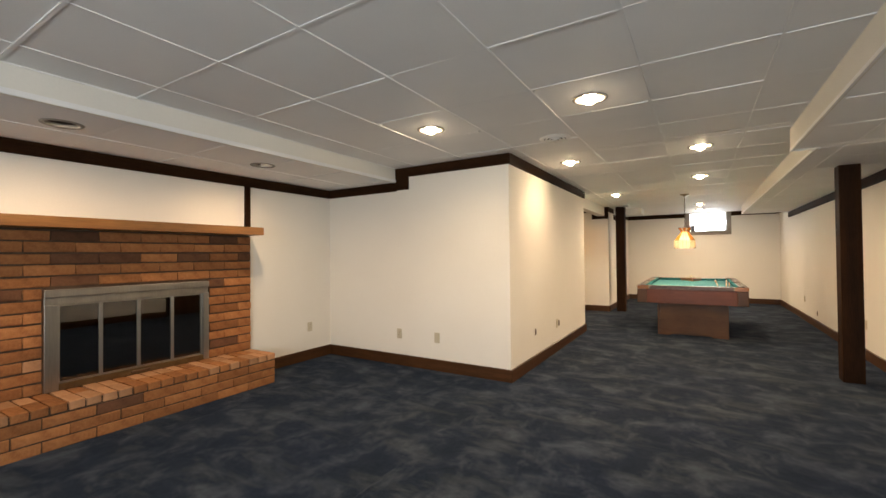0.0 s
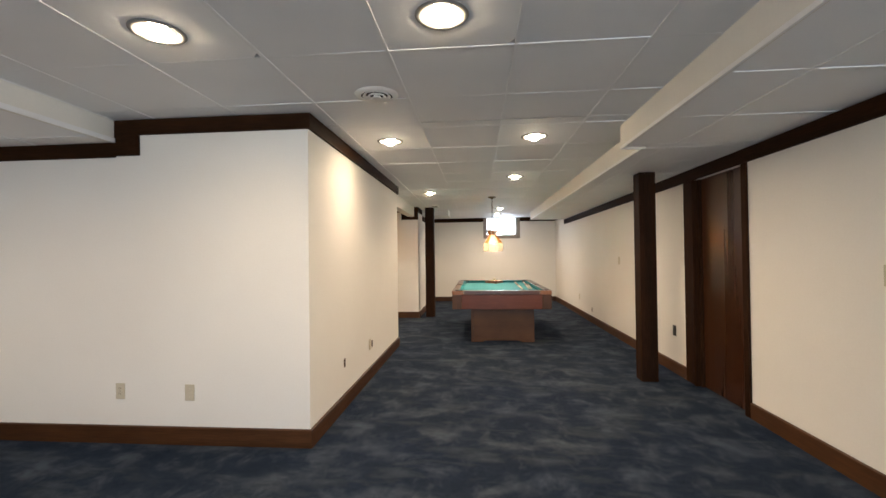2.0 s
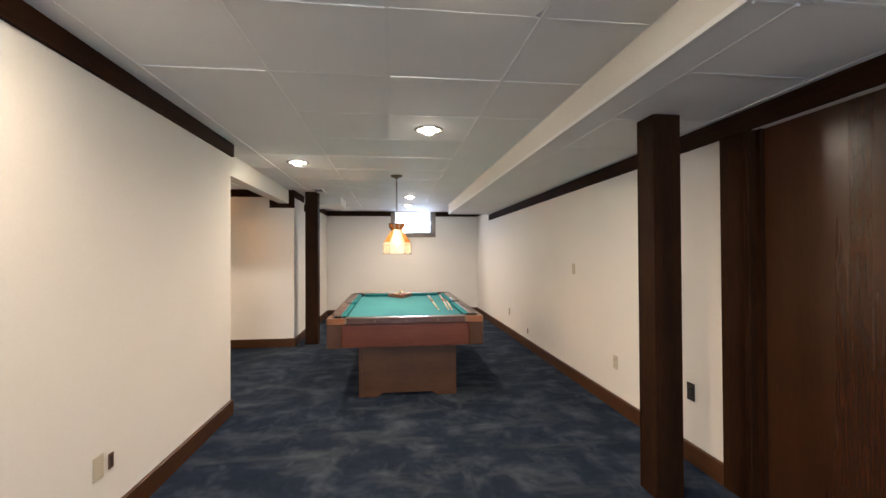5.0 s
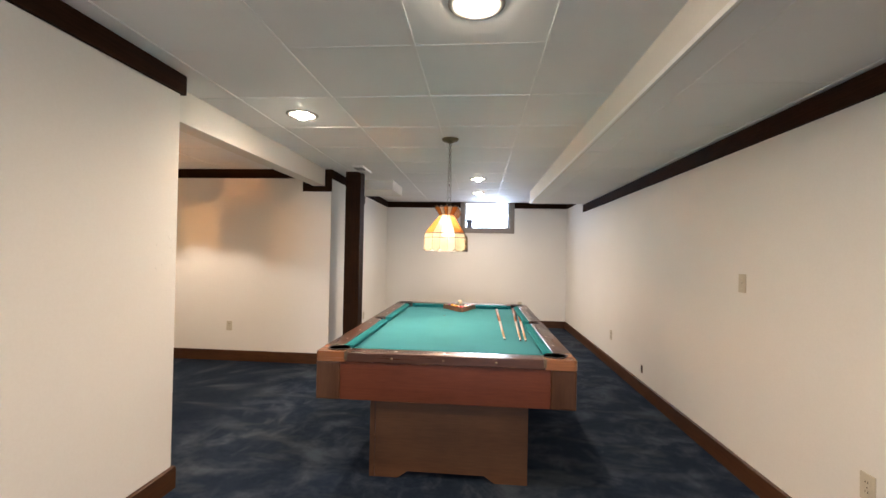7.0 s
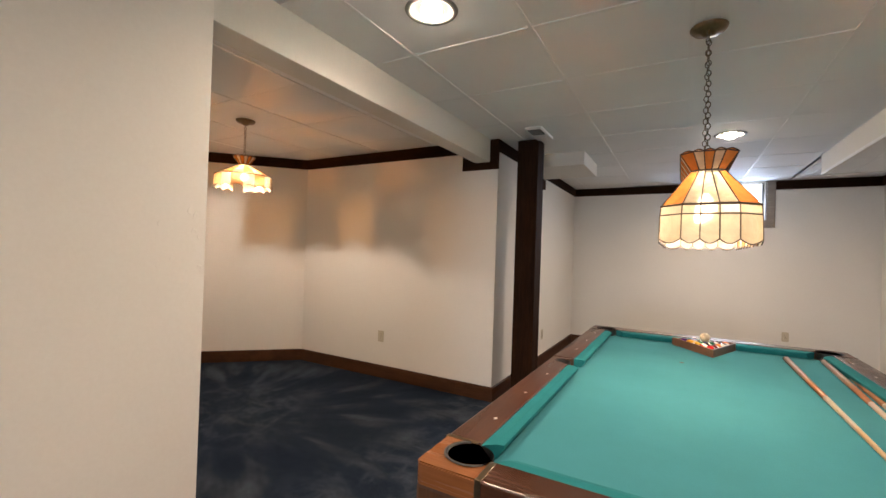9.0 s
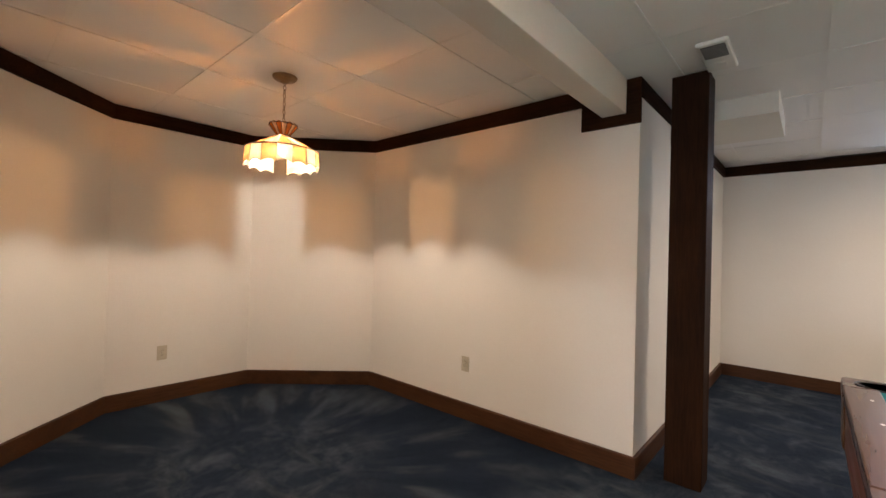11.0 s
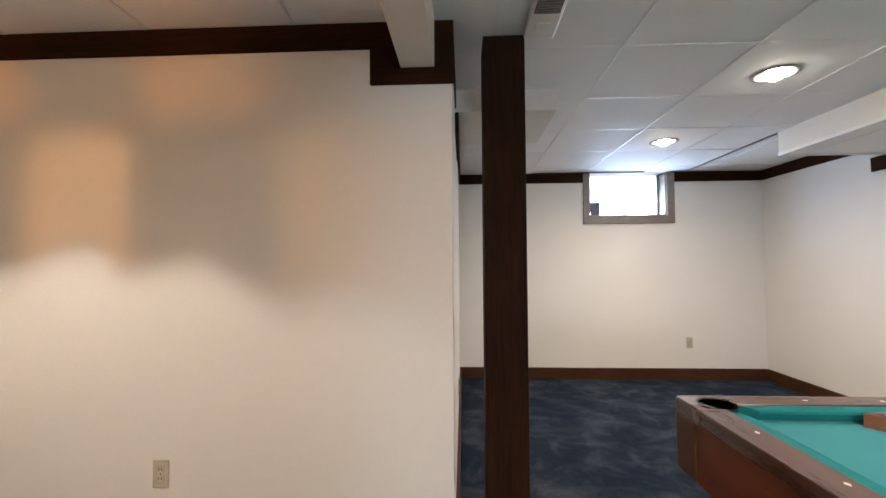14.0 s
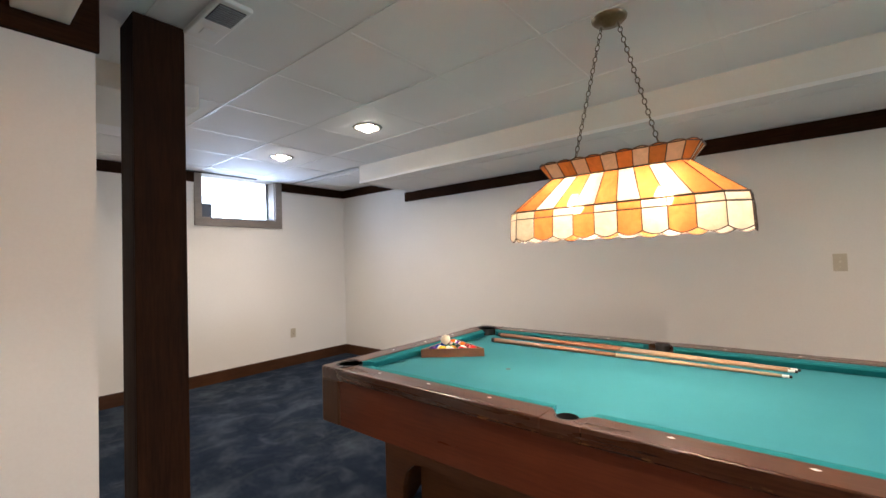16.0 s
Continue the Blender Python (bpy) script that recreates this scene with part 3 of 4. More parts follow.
block("jamb", (XR, XR + 0.12, 5.82, 5.834, 0.0, 2.035), TRIM[2], door)
block("stop", (XR + 0.018, XR + 0.042, 6.545, 6.575, 0.0, 2.035), TRIM[2], door)
bm = bmesh.new()
lathe(bm, [(0.0, 0.004), (0.018, 0.004), (0.021, 0.007), (0.027, 0.008), (0.029, 0.004), (0.029, 0.0)], 24)
bmesh.ops.transform(bm, matrix=pose(XR + 0.045, 5.895, 0.96, 0, -90, 0), verts=bm.verts)
part("finger_pull", bm, BRASS, door, "round brass finger pull", True)

# ---- window ----
win = structure(thing("window_1", (0.11, YF, WZ0), "", ""), "small bright basement hopper window in a taupe wooden frame", "window")
block("casing", (-0.371, 0.645, YF - 0.022, YF, 1.748, WZ0), WIN_WOOD, win, bev=0.003)
block("casing", (-0.371, WX0, YF - 0.022, YF, WZ0, CEIL - 0.002), WIN_WOOD, win, bev=0.003)
block("casing", (WX1, 0.645, YF - 0.022, YF, WZ0, CEIL - 0.002), WIN_WOOD, win, bev=0.003)
block("jamb", (WX0, WX0 + 0.012, YF, YF + 0.19, WZ0 + 0.012, CEIL - 0.004), WIN_WOOD, win)
block("jamb", (WX1 - 0.012, WX1, YF, YF + 0.19, WZ0 + 0.012, CEIL - 0.004), WIN_WOOD, win)
block("window_sill", (WX0, WX1, YF - 0.01, YF + 0.19, WZ0, WZ0 + 0.012), WIN_WOOD, win)
fr = block("window_frame", (WX0 + 0.012, WX1 - 0.012, YF + 0.15, YF + 0.175, WZ0 + 0.012, WZ0 + 0.03), GREY_METAL, win, bev=0.003)
block("window_frame", (WX0 + 0.012, WX0 + 0.032, YF + 0.15, YF + 0.175, WZ0 + 0.03, CEIL - 0.004), GREY_METAL, win, bev=0.003)
block("window_frame", (WX1 - 0.032, WX1 - 0.012, YF + 0.15, YF + 0.175, WZ0 + 0.03, CEIL - 0.004), GREY_METAL, win, bev=0.003)
block("latch", (0.10, 0.19, YF + 0.135, YF + 0.15, WZ0 + 0.02, WZ0 + 0.034), GREY_METAL, win, bev=0.003)
pane = block("pane", (WX0 + 0.032, WX1 - 0.032, YF + 0.160, YF + 0.164, WZ0 + 0.03, CEIL - 0.004), PANE, win)
pane.visible_shadow = False
bm = bmesh.new()
prism(bm, [(-0.245, YF + 0.10), (-0.145, YF + 0.10), (-0.145, YF + 0.128), (-0.245, YF + 0.128)], WZ0 + 0.012, WZ0 + 0.175)
for v in bm.verts:
    if v.co.z > WZ0 + 0.1:
        v.co.x = -0.198 + (v.co.x + 0.198) * 1.15 - 0.012
bmesh.ops.bevel(bm, geom=bm.edges[:], offset=0.004, segments=2, affect="EDGES")
tagged(part("window_prop", bm, surface("dark_grey_metal", (0.05, 0.055, 0.065), (0.075, 0.08, 0.09), big=8, fine=60, rough=0.6, relief=0.0)), "small grey metal wedge standing on the window sill", "window prop")
structure(block("backdrop", (-1.2, 1.5, YF + 0.9, YF + 0.92, 1.0, 3.4), glowing("overcast_daylight", (0.93, 0.97, 1.0), 1.5)), "plain bright daylight beyond the window", "backdrop")


# ---- wall plates ----
def plate_base(name, label, category, group, material, w=0.07, h=0.115):
    ob = thing(name, (0, 0, 0), label, category, group)
    bm = bmesh.new()
    box(bm, -w / 2, w / 2, -0.006, 0.0, -h / 2, h / 2, 0.0025)
    part("plate", bm, material, ob)
    return ob


def outlet(material=ALMOND, label="almond plastic duplex wall outlet", slot=SLOT):
    ob = plate_base("wall_outlet", label, "outlet", "wall outlets", material)
    for z in (-0.0195, 0.0195):
        bm = bmesh.new()
        box(bm, -0.0165, 0.0165, -0.0085, -0.0055, z - 0.014, z + 0.014, 0.003)
        r = part("receptacle", bm, material, ob)
        for x in (-0.006, 0.006):
            block("slot", (x - 0.0012, x + 0.0012, -0.0092, -0.0084, z - 0.002, z + 0.007), slot, r)
    bm = bmesh.new()
    lathe(bm, [(0.0, 0.0), (0.003, 0.0)], 8)
    bmesh.ops.transform(bm, matrix=pose(0, -0.0066, 0, 90, 0, 0), verts=bm.verts)
    part("screw", bm, slot, ob)
    return ob


def place(ob, spots):
    """The thing at the first spot, copies at the rest. A spot: x, y, z, turn."""
    first, *rest = spots
    for s in rest:
        copy_thing(ob, pose(s[0], s[1], s[2], 0, 0, s[3]))
    ob.matrix_basis = pose(first[0], first[1], first[2], 0, 0, first[3])


tilt_n = math.degrees(math.atan(slope))
place(outlet(), [(-3.13, north_y(-3.13) - 0.001, 0.37, tilt_n), (WW + 0.001, 4.74, 0.41, 90), (XR - 0.001, 8.0, 0.41, -90), (XR - 0.001, 11.375, 0.395, -90),
                 (0.775, YF - 0.001, 0.41, 0), (-3.03, NA - 0.001, 0.42, 0), (-5.004, 9.475, 0.395, 90), (XA + 0.001, 12.5, 0.36, 90)])
place(outlet(BLACK, "black plastic duplex wall outlet beside the post", SLOT), [(XR - 0.001, 7.065, 0.46, -90)])
blank = plate_base("blank_plate", "almond plastic blank wall plate", "wall plate", "blank plates", ALMOND)
for z in (-0.03, 0.03):
    block("screw", (-0.003, 0.003, -0.0072, -0.0058, z - 0.003, z + 0.003), IVORY, blank)
place(blank, [(-2.60, north_y(-2.60) - 0.001, 0.367, tilt_n), (XE + 0.001, 6.70, 0.365, 90)])
sw = plate_base("light_switch", "almond plastic toggle light switch plate", "light switch", "light switches", ALMOND)
block("toggle", (-0.005, 0.005, -0.016, -0.005, -0.002, 0.014), IVORY, sw, bev=0.002)
for z in (-0.03, 0.03):
    block("screw", (-0.003, 0.003, -0.0072, -0.0058, z - 0.003, z + 0.003), IVORY, sw)
place(sw, [(XR - 0.001, 8.842, 1.2, -90), (XR - 0.001, 4.63, 1.19, -90)])
box_open = plate_base("cable_jack", "small open brown cable box in the wall", "cable jack", "open cable boxes", BROWN_PLASTIC, 0.036, 0.075)
# thin dark plate on the front, coloured as the shade inside the box
block("opening", (-0.011, 0.011, -0.0068, -0.0058, -0.026, 0.026), SLOT, box_open)
place(box_open, [(XE + 0.001, 5.84, 0.39, 90), (XE + 0.001, 6.79, 0.357, 90), (XR - 0.001, 10.405, 0.245, -90)])


# ---- downlights ----
def downlight(x, y, z, low):
    ob = thing("downlight", (x, y, z), "lit round recessed ceiling downlight with a white trim ring", "downlight", "ceiling downlights")
    bm = bmesh.new()
    lathe(bm, [(0.084, 0.02), (0.084, -0.001), (0.092, -0.006), (0.108, -0.005), (0.113, 0.0)], 40, (x, y))
    for v in bm.verts:
        v.co.z += z
    part("trim_ring", bm, RING, ob, "white enamelled ring", True)
    bm = bmesh.new()
    lathe(bm, [(0.084, 0.018), (0.078, 0.08), (0.06, 0.125), (0.0, 0.13)], 32, (x, y))
    for v in bm.verts:
        v.co.z += z
    part("can", bm, SLOT if low else CAN, ob, "", True)
    drop = 0.085 if low else 0.0
    bm = bmesh.new()
    lathe(bm, [(0.018, 0.10), (0.028, 0.06), (0.040, 0.02), (0.043, 0.0), (0.039, -0.018), (0.029, -0.029), (0.014, -0.035), (0.0, -0.036)], 32, (x, y))
    for v in bm.verts:
        v.co.z += z + drop
    part("bulb", bm, DIM_BULB if low else BULB, ob, "glowing reflector bulb", True)


for x, y, z in DOWNLIGHTS:
    downlight(x, y, z, z == LOW_L)

# ---- ceiling registers ----
vent = thing("round_vent", (-1.156, 4.81, CEIL), "white round ceiling air diffuser with stepped rings", "air vent")
bm = bmesh.new()
lathe(bm, [(0.098, CEIL - 0.012), (0.115, CEIL - 0.010), (0.132, CEIL - 0.001), (0.135, CEIL + 0.002)], 40, (-1.156, 4.81))
part("flange", bm, WHITE_METAL, vent, "", True)
for r, z in ((0.088, 0.014), (0.062, 0.020), (0.036, 0.026)):
    bm = bmesh.new()
    lathe(bm, [(r - 0.022, CEIL - z + 0.012), (r - 0.004, CEIL - z), (r, CEIL - z + 0.003), (r - 0.016, CEIL - z + 0.02)], 40, (-1.156, 4.81))
    part("cone", bm, WHITE_METAL, vent, "", True)
# flat dark disc imitating the shade inside the duct
bm = bmesh.new()
lathe(bm, [(0.0, CEIL - 0.003), (0.1, CEIL - 0.003)], 40, (-1.156, 4.81))
part("throat", bm, SLOT, vent)
reg = thing("ceiling_register", (-1.40, 10.91, CEIL), "white metal ceiling register with a grey louvred grille", "air vent")
block("body", (-1.472, -1.335, 10.73, 11.09, CEIL - 0.022, CEIL), WHITE_METAL, reg, bev=0.008)
block("grille", (-1.455, -1.352, 10.755, 10.90, CEIL - 0.0235, CEIL - 0.0215), SLOT, reg)
for k in range(9):
    block("slat", (-1.453, -1.354, 10.76 + k * 0.016, 10.767 + k * 0.016, CEIL - 0.0275, CEIL - 0.0225), GREY_METAL, reg)
block("damper", (-1.43, -1.375, 10.97, 11.03, CEIL - 0.026, CEIL - 0.0215), WHITE_METAL, reg, bev=0.001)


# ---- stained glass pendants ----
def strut(bm, a, b, r):
    a, b = Vector(a), Vector(b)
    d = b - a
    m = Matrix.Translation((a + b) / 2) @ d.to_track_quat("Z", "Y").to_matrix().to_4x4()
    bmesh.ops.create_cone(bm, cap_ends=True, segments=6, radius1=r, radius2=r, depth=d.length, matrix=m)


def chain(bm, a, b, length=0.034, r=0.0022):
    a, b = Vector(a), Vector(b)
    d = b - a
    n = max(2, round(d.length / (length * 0.72)))
    turn = d.to_track_quat("Z", "Y").to_matrix().to_4x4()
    for k in range(n):
        c = a + d * ((k + 0.5) / n)
        rot = Matrix.Rotation(radians(90 * (k % 2)), 4, "Z")
        pts = []
        for j in range(12):
            an = 2 * math.pi * j / 12
            pts.append(Vector((0.0085 * math.cos(an), 0, (length / 2 - 0.004) * math.sin(an) * (1.0 if abs(math.sin(an)) < 0.8 else 1.05))))
        m = Matrix.Translation(c) @ turn @ rot
        for p, q in zip(pts, pts[1:] + pts[:1]):
            strut(bm, m @ p, m @ q, r)


def long_outline(hl, hw):
    """28 points round a long eight-sided plan, 9 panes a side, 3 an end, 4 chamfers."""
    k, e = hl - 0.45 * hw, 0.55 * hw
    pts = [(hw, -k + 2 * k * i / 9) for i in range(10)]
    pts += [(e - 2 * e * i / 3, hl) for i in range(4)]
    pts += [(-hw, k - 2 * k * i / 9) for i in range(10)]
    pts += [(-e + 2 * e * i / 3, -hl) for i in range(4)]
    return pts


def round_outline(r, n=12, phase=0.0):
    return [(r * math.cos(2 * math.pi * (i + phase) / n), r * math.sin(2 * math.pi * (i + phase) / n)) for i in range(n)]


def shade(lamp, at, levels, outline, missing=(), parity=0, glass=None, drop=0.016, cream_ends=False):
    """Rows of glass panes between levels of (size, z), alternately amber and cream, in dark came; the last row is scalloped."""
    loops = [[Vector((at[0] + x, at[1] + y, z)) for x, y in outline(*size)] for size, z in levels]
    n = len(loops[0])
    bm = bmesh.new()
    last = len(loops) - 2
    for row, (a, b) in enumerate(zip(loops, loops[1:])):
        heavy = 0.0042 if row in (1, 2) else 0.0026
        for i in range(n):
            strut(bm, a[i], a[(i + 1) % n], heavy)
            strut(bm, a[i], b[i], 0.0021)
    frame_ob = part("shade", bm, LEAD, lamp, "dark metal came holding the glass panes")
    rims = {0: bmesh.new(), last: bmesh.new()}
    for row, (a, b) in enumerate(zip(loops, loops[1:])):
        for i in range(n):
            if (row, i) in missing:
                continue
            j = (i + 1) % n
            flip = (i + parity + (0 if row == 1 else 1)) % 2
            # the short ends are cream alone, but for amber corner panes in the roof
            if cream_ends and row and i % 14 >= 9:
                flip = 1 if row == 1 and i % 14 in (9, 13) else 0
            bm = bmesh.new()
            if row in (0, last):
                steps = 6
                fixed, free = (b, a) if row == 0 else (a, b)
                up = [fixed[i].lerp(fixed[j], s / steps) for s in range(steps + 1)]
                sag = drop if row == last else -0.008
                lo = [free[i].lerp(free[j], s / steps) - Vector((0, 0, sag * math.sin(math.pi * s / steps))) for s in range(steps + 1)]
                vu, vl = [bm.verts.new(p) for p in up], [bm.verts.new(p) for p in lo]
                for s in range(steps):
                    bm.faces.new((vu[s], vu[s + 1], vl[s + 1], vl[s]))
                    strut(rims[row], lo[s], lo[s + 1], 0.0022)
            else:
                bm.faces.new([bm.verts.new(p) for p in (a[i], a[j], b[j], b[i])])
            part("glass_pane", bm, (CROWN_CREAM, CROWN_AMBER)[flip] if row == 0 else glass[flip + (2 if row == 1 and len(glass) > 2 else 0)], frame_ob)
    part("crown_rim", rims[0], LEAD, lamp)
    part("scalloped_rim", rims[last], LEAD, lamp)
    return loops


def bulb(lamp, x, y, z, r, material):
    bm = bmesh.new()
    lathe(bm, [(0.0, -r), (r * 0.6, -r * 0.8), (r * 0.95, -r * 0.3), (r, 0.1 * r), (r * 0.8, r * 0.7), (r * 0.45, r * 1.2), (r * 0.4, r * 1.5), (0, r * 1.5)], 20, (x, y))
    for v in bm.verts:
        v.co.z += z
    b = part("bulb", bm, material, lamp, "glowing light bulb", True)
    bm = bmesh.new()
    tube(bm, x, y, z + r * 1.5, z + r * 1.5 + 0.05, 0.017, seg=16)
    part("socket", bm, BRASS, lamp)


def canopy(lamp, x, y):
    bm = bmesh.new()
    lathe(bm, [(0.0, CEIL - 0.038), (0.022, CEIL - 0.036), (0.03, CEIL - 0.026), (0.06, CEIL - 0.02), (0.072, CEIL - 0.008), (0.074, CEIL)], 36, (x, y))
    part("canopy", bm, BRASS, lamp, "round aged brass ceiling canopy", True)


PX0, PY0 = -0.277, 9.668
pool_lamp = thing("billiard_lamp", (PX0, PY0, CEIL), "lit long amber and cream stained glass pendant hung on two chains", "pendant lamp")
canopy(pool_lamp, PX0, PY0)
shade(pool_lamp, (PX0, PY0), [((0.33, 0.094), 1.716), ((0.287, 0.054), 1.653), ((0.47, 0.150), 1.504), ((0.476, 0.153), 1.470), ((0.48, 0.155), 1.384)], long_outline, parity=1, glass=(CREAM_GLASS, AMBER_GLASS), cream_ends=True)
for s in (-1, 1):
    bm = bmesh.new()
    chain(bm, (PX0, PY0 + s * 0.035, CEIL - 0.03), (PX0, PY0 + s * 0.185, 1.70))
    part("chain", bm, CHAIN, pool_lamp, "antique brass link chain")
    bm = bmesh.new()
    strut(bm, (PX0 - 0.056, PY0 + s * 0.185, 1.655), (PX0 + 0.056, PY0 + s * 0.185, 1.655), 0.005)
    strut(bm, (PX0, PY0 + s * 0.185, 1.71), (PX0, PY0 + s * 0.185, 1.60), 0.005)
    part("hanger", bm, BRASS, pool_lamp)
    # added plate, no lamp part: holds back bulb light that would reach the ceiling
    block("neck_plate", (PX0 - 0.048, PX0 + 0.048, min(PY0, PY0 + s * 0.29), max(PY0, PY0 + s * 0.29), 1.645, 1.650), BRASS, pool_lamp)
    bulb(pool_lamp, PX0, PY0 + s * 0.185, 1.52, 0.036, PENDANT_BULB)

AX0, AY0 = -3.478, 9.67
alcove_lamp = thing("alcove_pendant", (AX0, AY0, CEIL), "lit round amber and cream stained glass pendant on one chain", "pendant lamp")
canopy(alcove_lamp, AX0, AY0)
shade(alcove_lamp, (AX0, AY0), [((0.084, 16, 0.42), 2.028), ((0.038, 16, 0.42), 1.967), ((0.214, 16, 0.42), 1.872), ((0.220, 16, 0.42), 1.764)], round_outline, {(2, 6)}, 1, (ALCOVE_CREAM, ALCOVE_AMBER, ALCOVE_CREAM, ROOF_AMBER), -0.020)
bm = bmesh.new()
chain(bm, (AX0, AY0, CEIL - 0.03), (AX0, AY0, 1.975))
part("chain", bm, CHAIN, alcove_lamp, "antique brass link chain")
bm = bmesh.new()
tube(bm, AX0, AY0, 1.885, 1.985, 0.012, seg=12)
tube(bm, AX0, AY0, 1.962, 1.968, 0.02, seg=24)
for k in range(3):
    a = 2 * math.pi * k / 3
    strut(bm, (AX0, AY0, 1.967), (AX0 + 0.038 * math.cos(a), AY0 + 0.038 * math.sin(a), 1.967), 0.003)
part("hanger", bm, BRASS, alcove_lamp)
bulb(alcove_lamp, AX0, AY0, 1.862, 0.014, ALCOVE_BULB)

# ---- pool table ----
TX0, TX1, TY0, TY1, TZ = -0.928, 0.525, 8.413, 10.93, 0.785
W, CAPL, PC, PR = 0.105, 0.172, 0.106, 0.062
MIDY = (TY0 + TY1) / 2
table = thing("pool_table", ((TX0 + TX1) / 2, MIDY, 0), "mahogany pool table with worn brown rails and teal felt", "pool table")


def profile(bm, pts, axis, a0, a1):
    """A flat outline pushed from a0 to a1 along x (points y, z) or along y (points x, z)."""
    put = (lambda p, a: (a, p[0], p[1])) if axis == "x" else (lambda p, a: (p[0], a, p[1]))
    lo, hi = [bm.verts.new(put(p, a0)) for p in pts], [bm.verts.new(put(p, a1)) for p in pts]
    n = len(pts)
    bm.faces.new(lo)
    bm.faces.new(hi[::-1])
    for i in range(n):
        bm.faces.new((lo[i], hi[i], hi[(i + 1) % n], lo[(i + 1) % n]))
    bmesh.ops.recalc_face_normals(bm, faces=bm.faces)


def arc(cx, cy, r, a0, a1, n=14):
    return [(cx + r * math.cos(radians(a0 + (a1 - a0) * k / n)), cy + r * math.sin(radians(a0 + (a1 - a0) * k / n))) for k in range(n + 1)]


# slate bed under felt, cut out round the pockets
LX, LY, ED = TX1 - TX0, TY1 - TY0, 0.095
corner = lambda sx, sy: [(PC if sx > 0 else LX - PC), (PC if sy > 0 else LY - PC)]
off = math.degrees(math.asin((PC - ED) / PR))
bed = []
bed += arc(PC, PC, PR, 90 + off, -off)
bed += arc(LX - PC, PC, PR, 180 + off, 90 - off)
SC = 0.066
so = math.degrees(math.asin((SC - ED) / 0.036))
bed += arc(LX - SC, LY / 2, 0.036, 270 + so, 90 - so)
bed += arc(LX - PC, LY - PC, PR, 270 + off, 180 - off)
bed += arc(PC, LY - PC, PR, 360 + off, 270 - off)
bed += arc(SC, LY / 2, 0.036, 90 + so, -90 - so)
bm = bmesh.new()
prism(bm, [(TX0 + x, TY0 + y) for x, y in bed], 0.712, 0.742)
part("bed", bm, FELT, table, "flat teal felt playing surface")
# corner caps
for sx in (1, -1):
    for sy in (1, -1):
        pts = arc(0.022, 0.022, 0.022, 180, 270, 5) + [(CAPL, 0), (CAPL, W)] + arc(PC, PC, PR, 3, -273, 22) + [(W, CAPL), (0, CAPL)]
        X, Y = (TX0 if sx > 0 else TX1), (TY0 if sy > 0 else TY1)
        loop = [(X + sx * x, Y + sy * y) for x, y in pts]
        bm = bmesh.new()
        prism(bm, loop, 0.730, TZ)
        top_edges = [e for e in bm.edges if all(v.co.z > TZ - 0.001 for v in e.verts)]
        bmesh.ops.bevel(bm, geom=top_edges, offset=0.004, segments=2, affect="EDGES")
        part("corner_cap", bm, CAP if sy > 0 else RAIL[0], table, "worn orange-brown corner cap" if sy > 0 else "")
        bm = bmesh.new()
        cx, cy = X + sx * PC, Y + sy * PC
        lathe(bm, [(PR + 0.009, TZ + 0.003), (PR + 0.002, TZ + 0.005), (PR - 0.002, TZ), (PR - 0.001, 0.68), (0.045, 0.64), (0.0, 0.635)], 28, (cx, cy))
        kill = [f for f in bm.faces if f.calc_center_median().z > 0.74 and (sx * (f.calc_center_median().x - cx) + sy * (f.calc_center_median().y - cy)) > 0.02]
        bmesh.ops.delete(bm, geom=kill, context="FACES")
        part("pocket", bm, BLACK, table, "black rubber corner pocket", True)
        block("corner_block", (min(X + sx * 0.003, X + sx * 0.14), max(X + sx * 0.003, X + sx * 0.14), min(Y + sy * 0.003, Y + sy * 0.14), max(Y + sy * 0.003, Y + sy * 0.14), 0.513, 0.730), CORNER, table, bev=0.01)
        for k in ((1, 0), (0, 1)):
            a = (CAPL - 0.006, CAPL + 0.01, -0.0015, W * 0.92)
            if k == (0, 1):
                a = (a[2], a[3], a[0], a[1])
            xs, ys = sorted((X + sx * a[0], X + sx * a[1])), sorted((Y + sy * a[2], Y + sy * a[3]))
            block("strap", (*xs, *ys, 0.74, TZ + 0.0012), BRASS if sy > 0 else RAIL[0], table, "thin tarnished metal strap" if sy > 0 else "")


def rail(x0, x1, y0, y1, axis):
    block("rail", (x0, x1, y0, y1, 0.730, TZ), RAIL[axis], table, "glossy worn mahogany rail", bev=0.005)


rail(TX0 + CAPL, TX1 - CAPL, TY0, TY0 + W, 0)
rail(TX0 + CAPL, TX1 - CAPL, TY1 - W, TY1, 0)
SP = 0.062
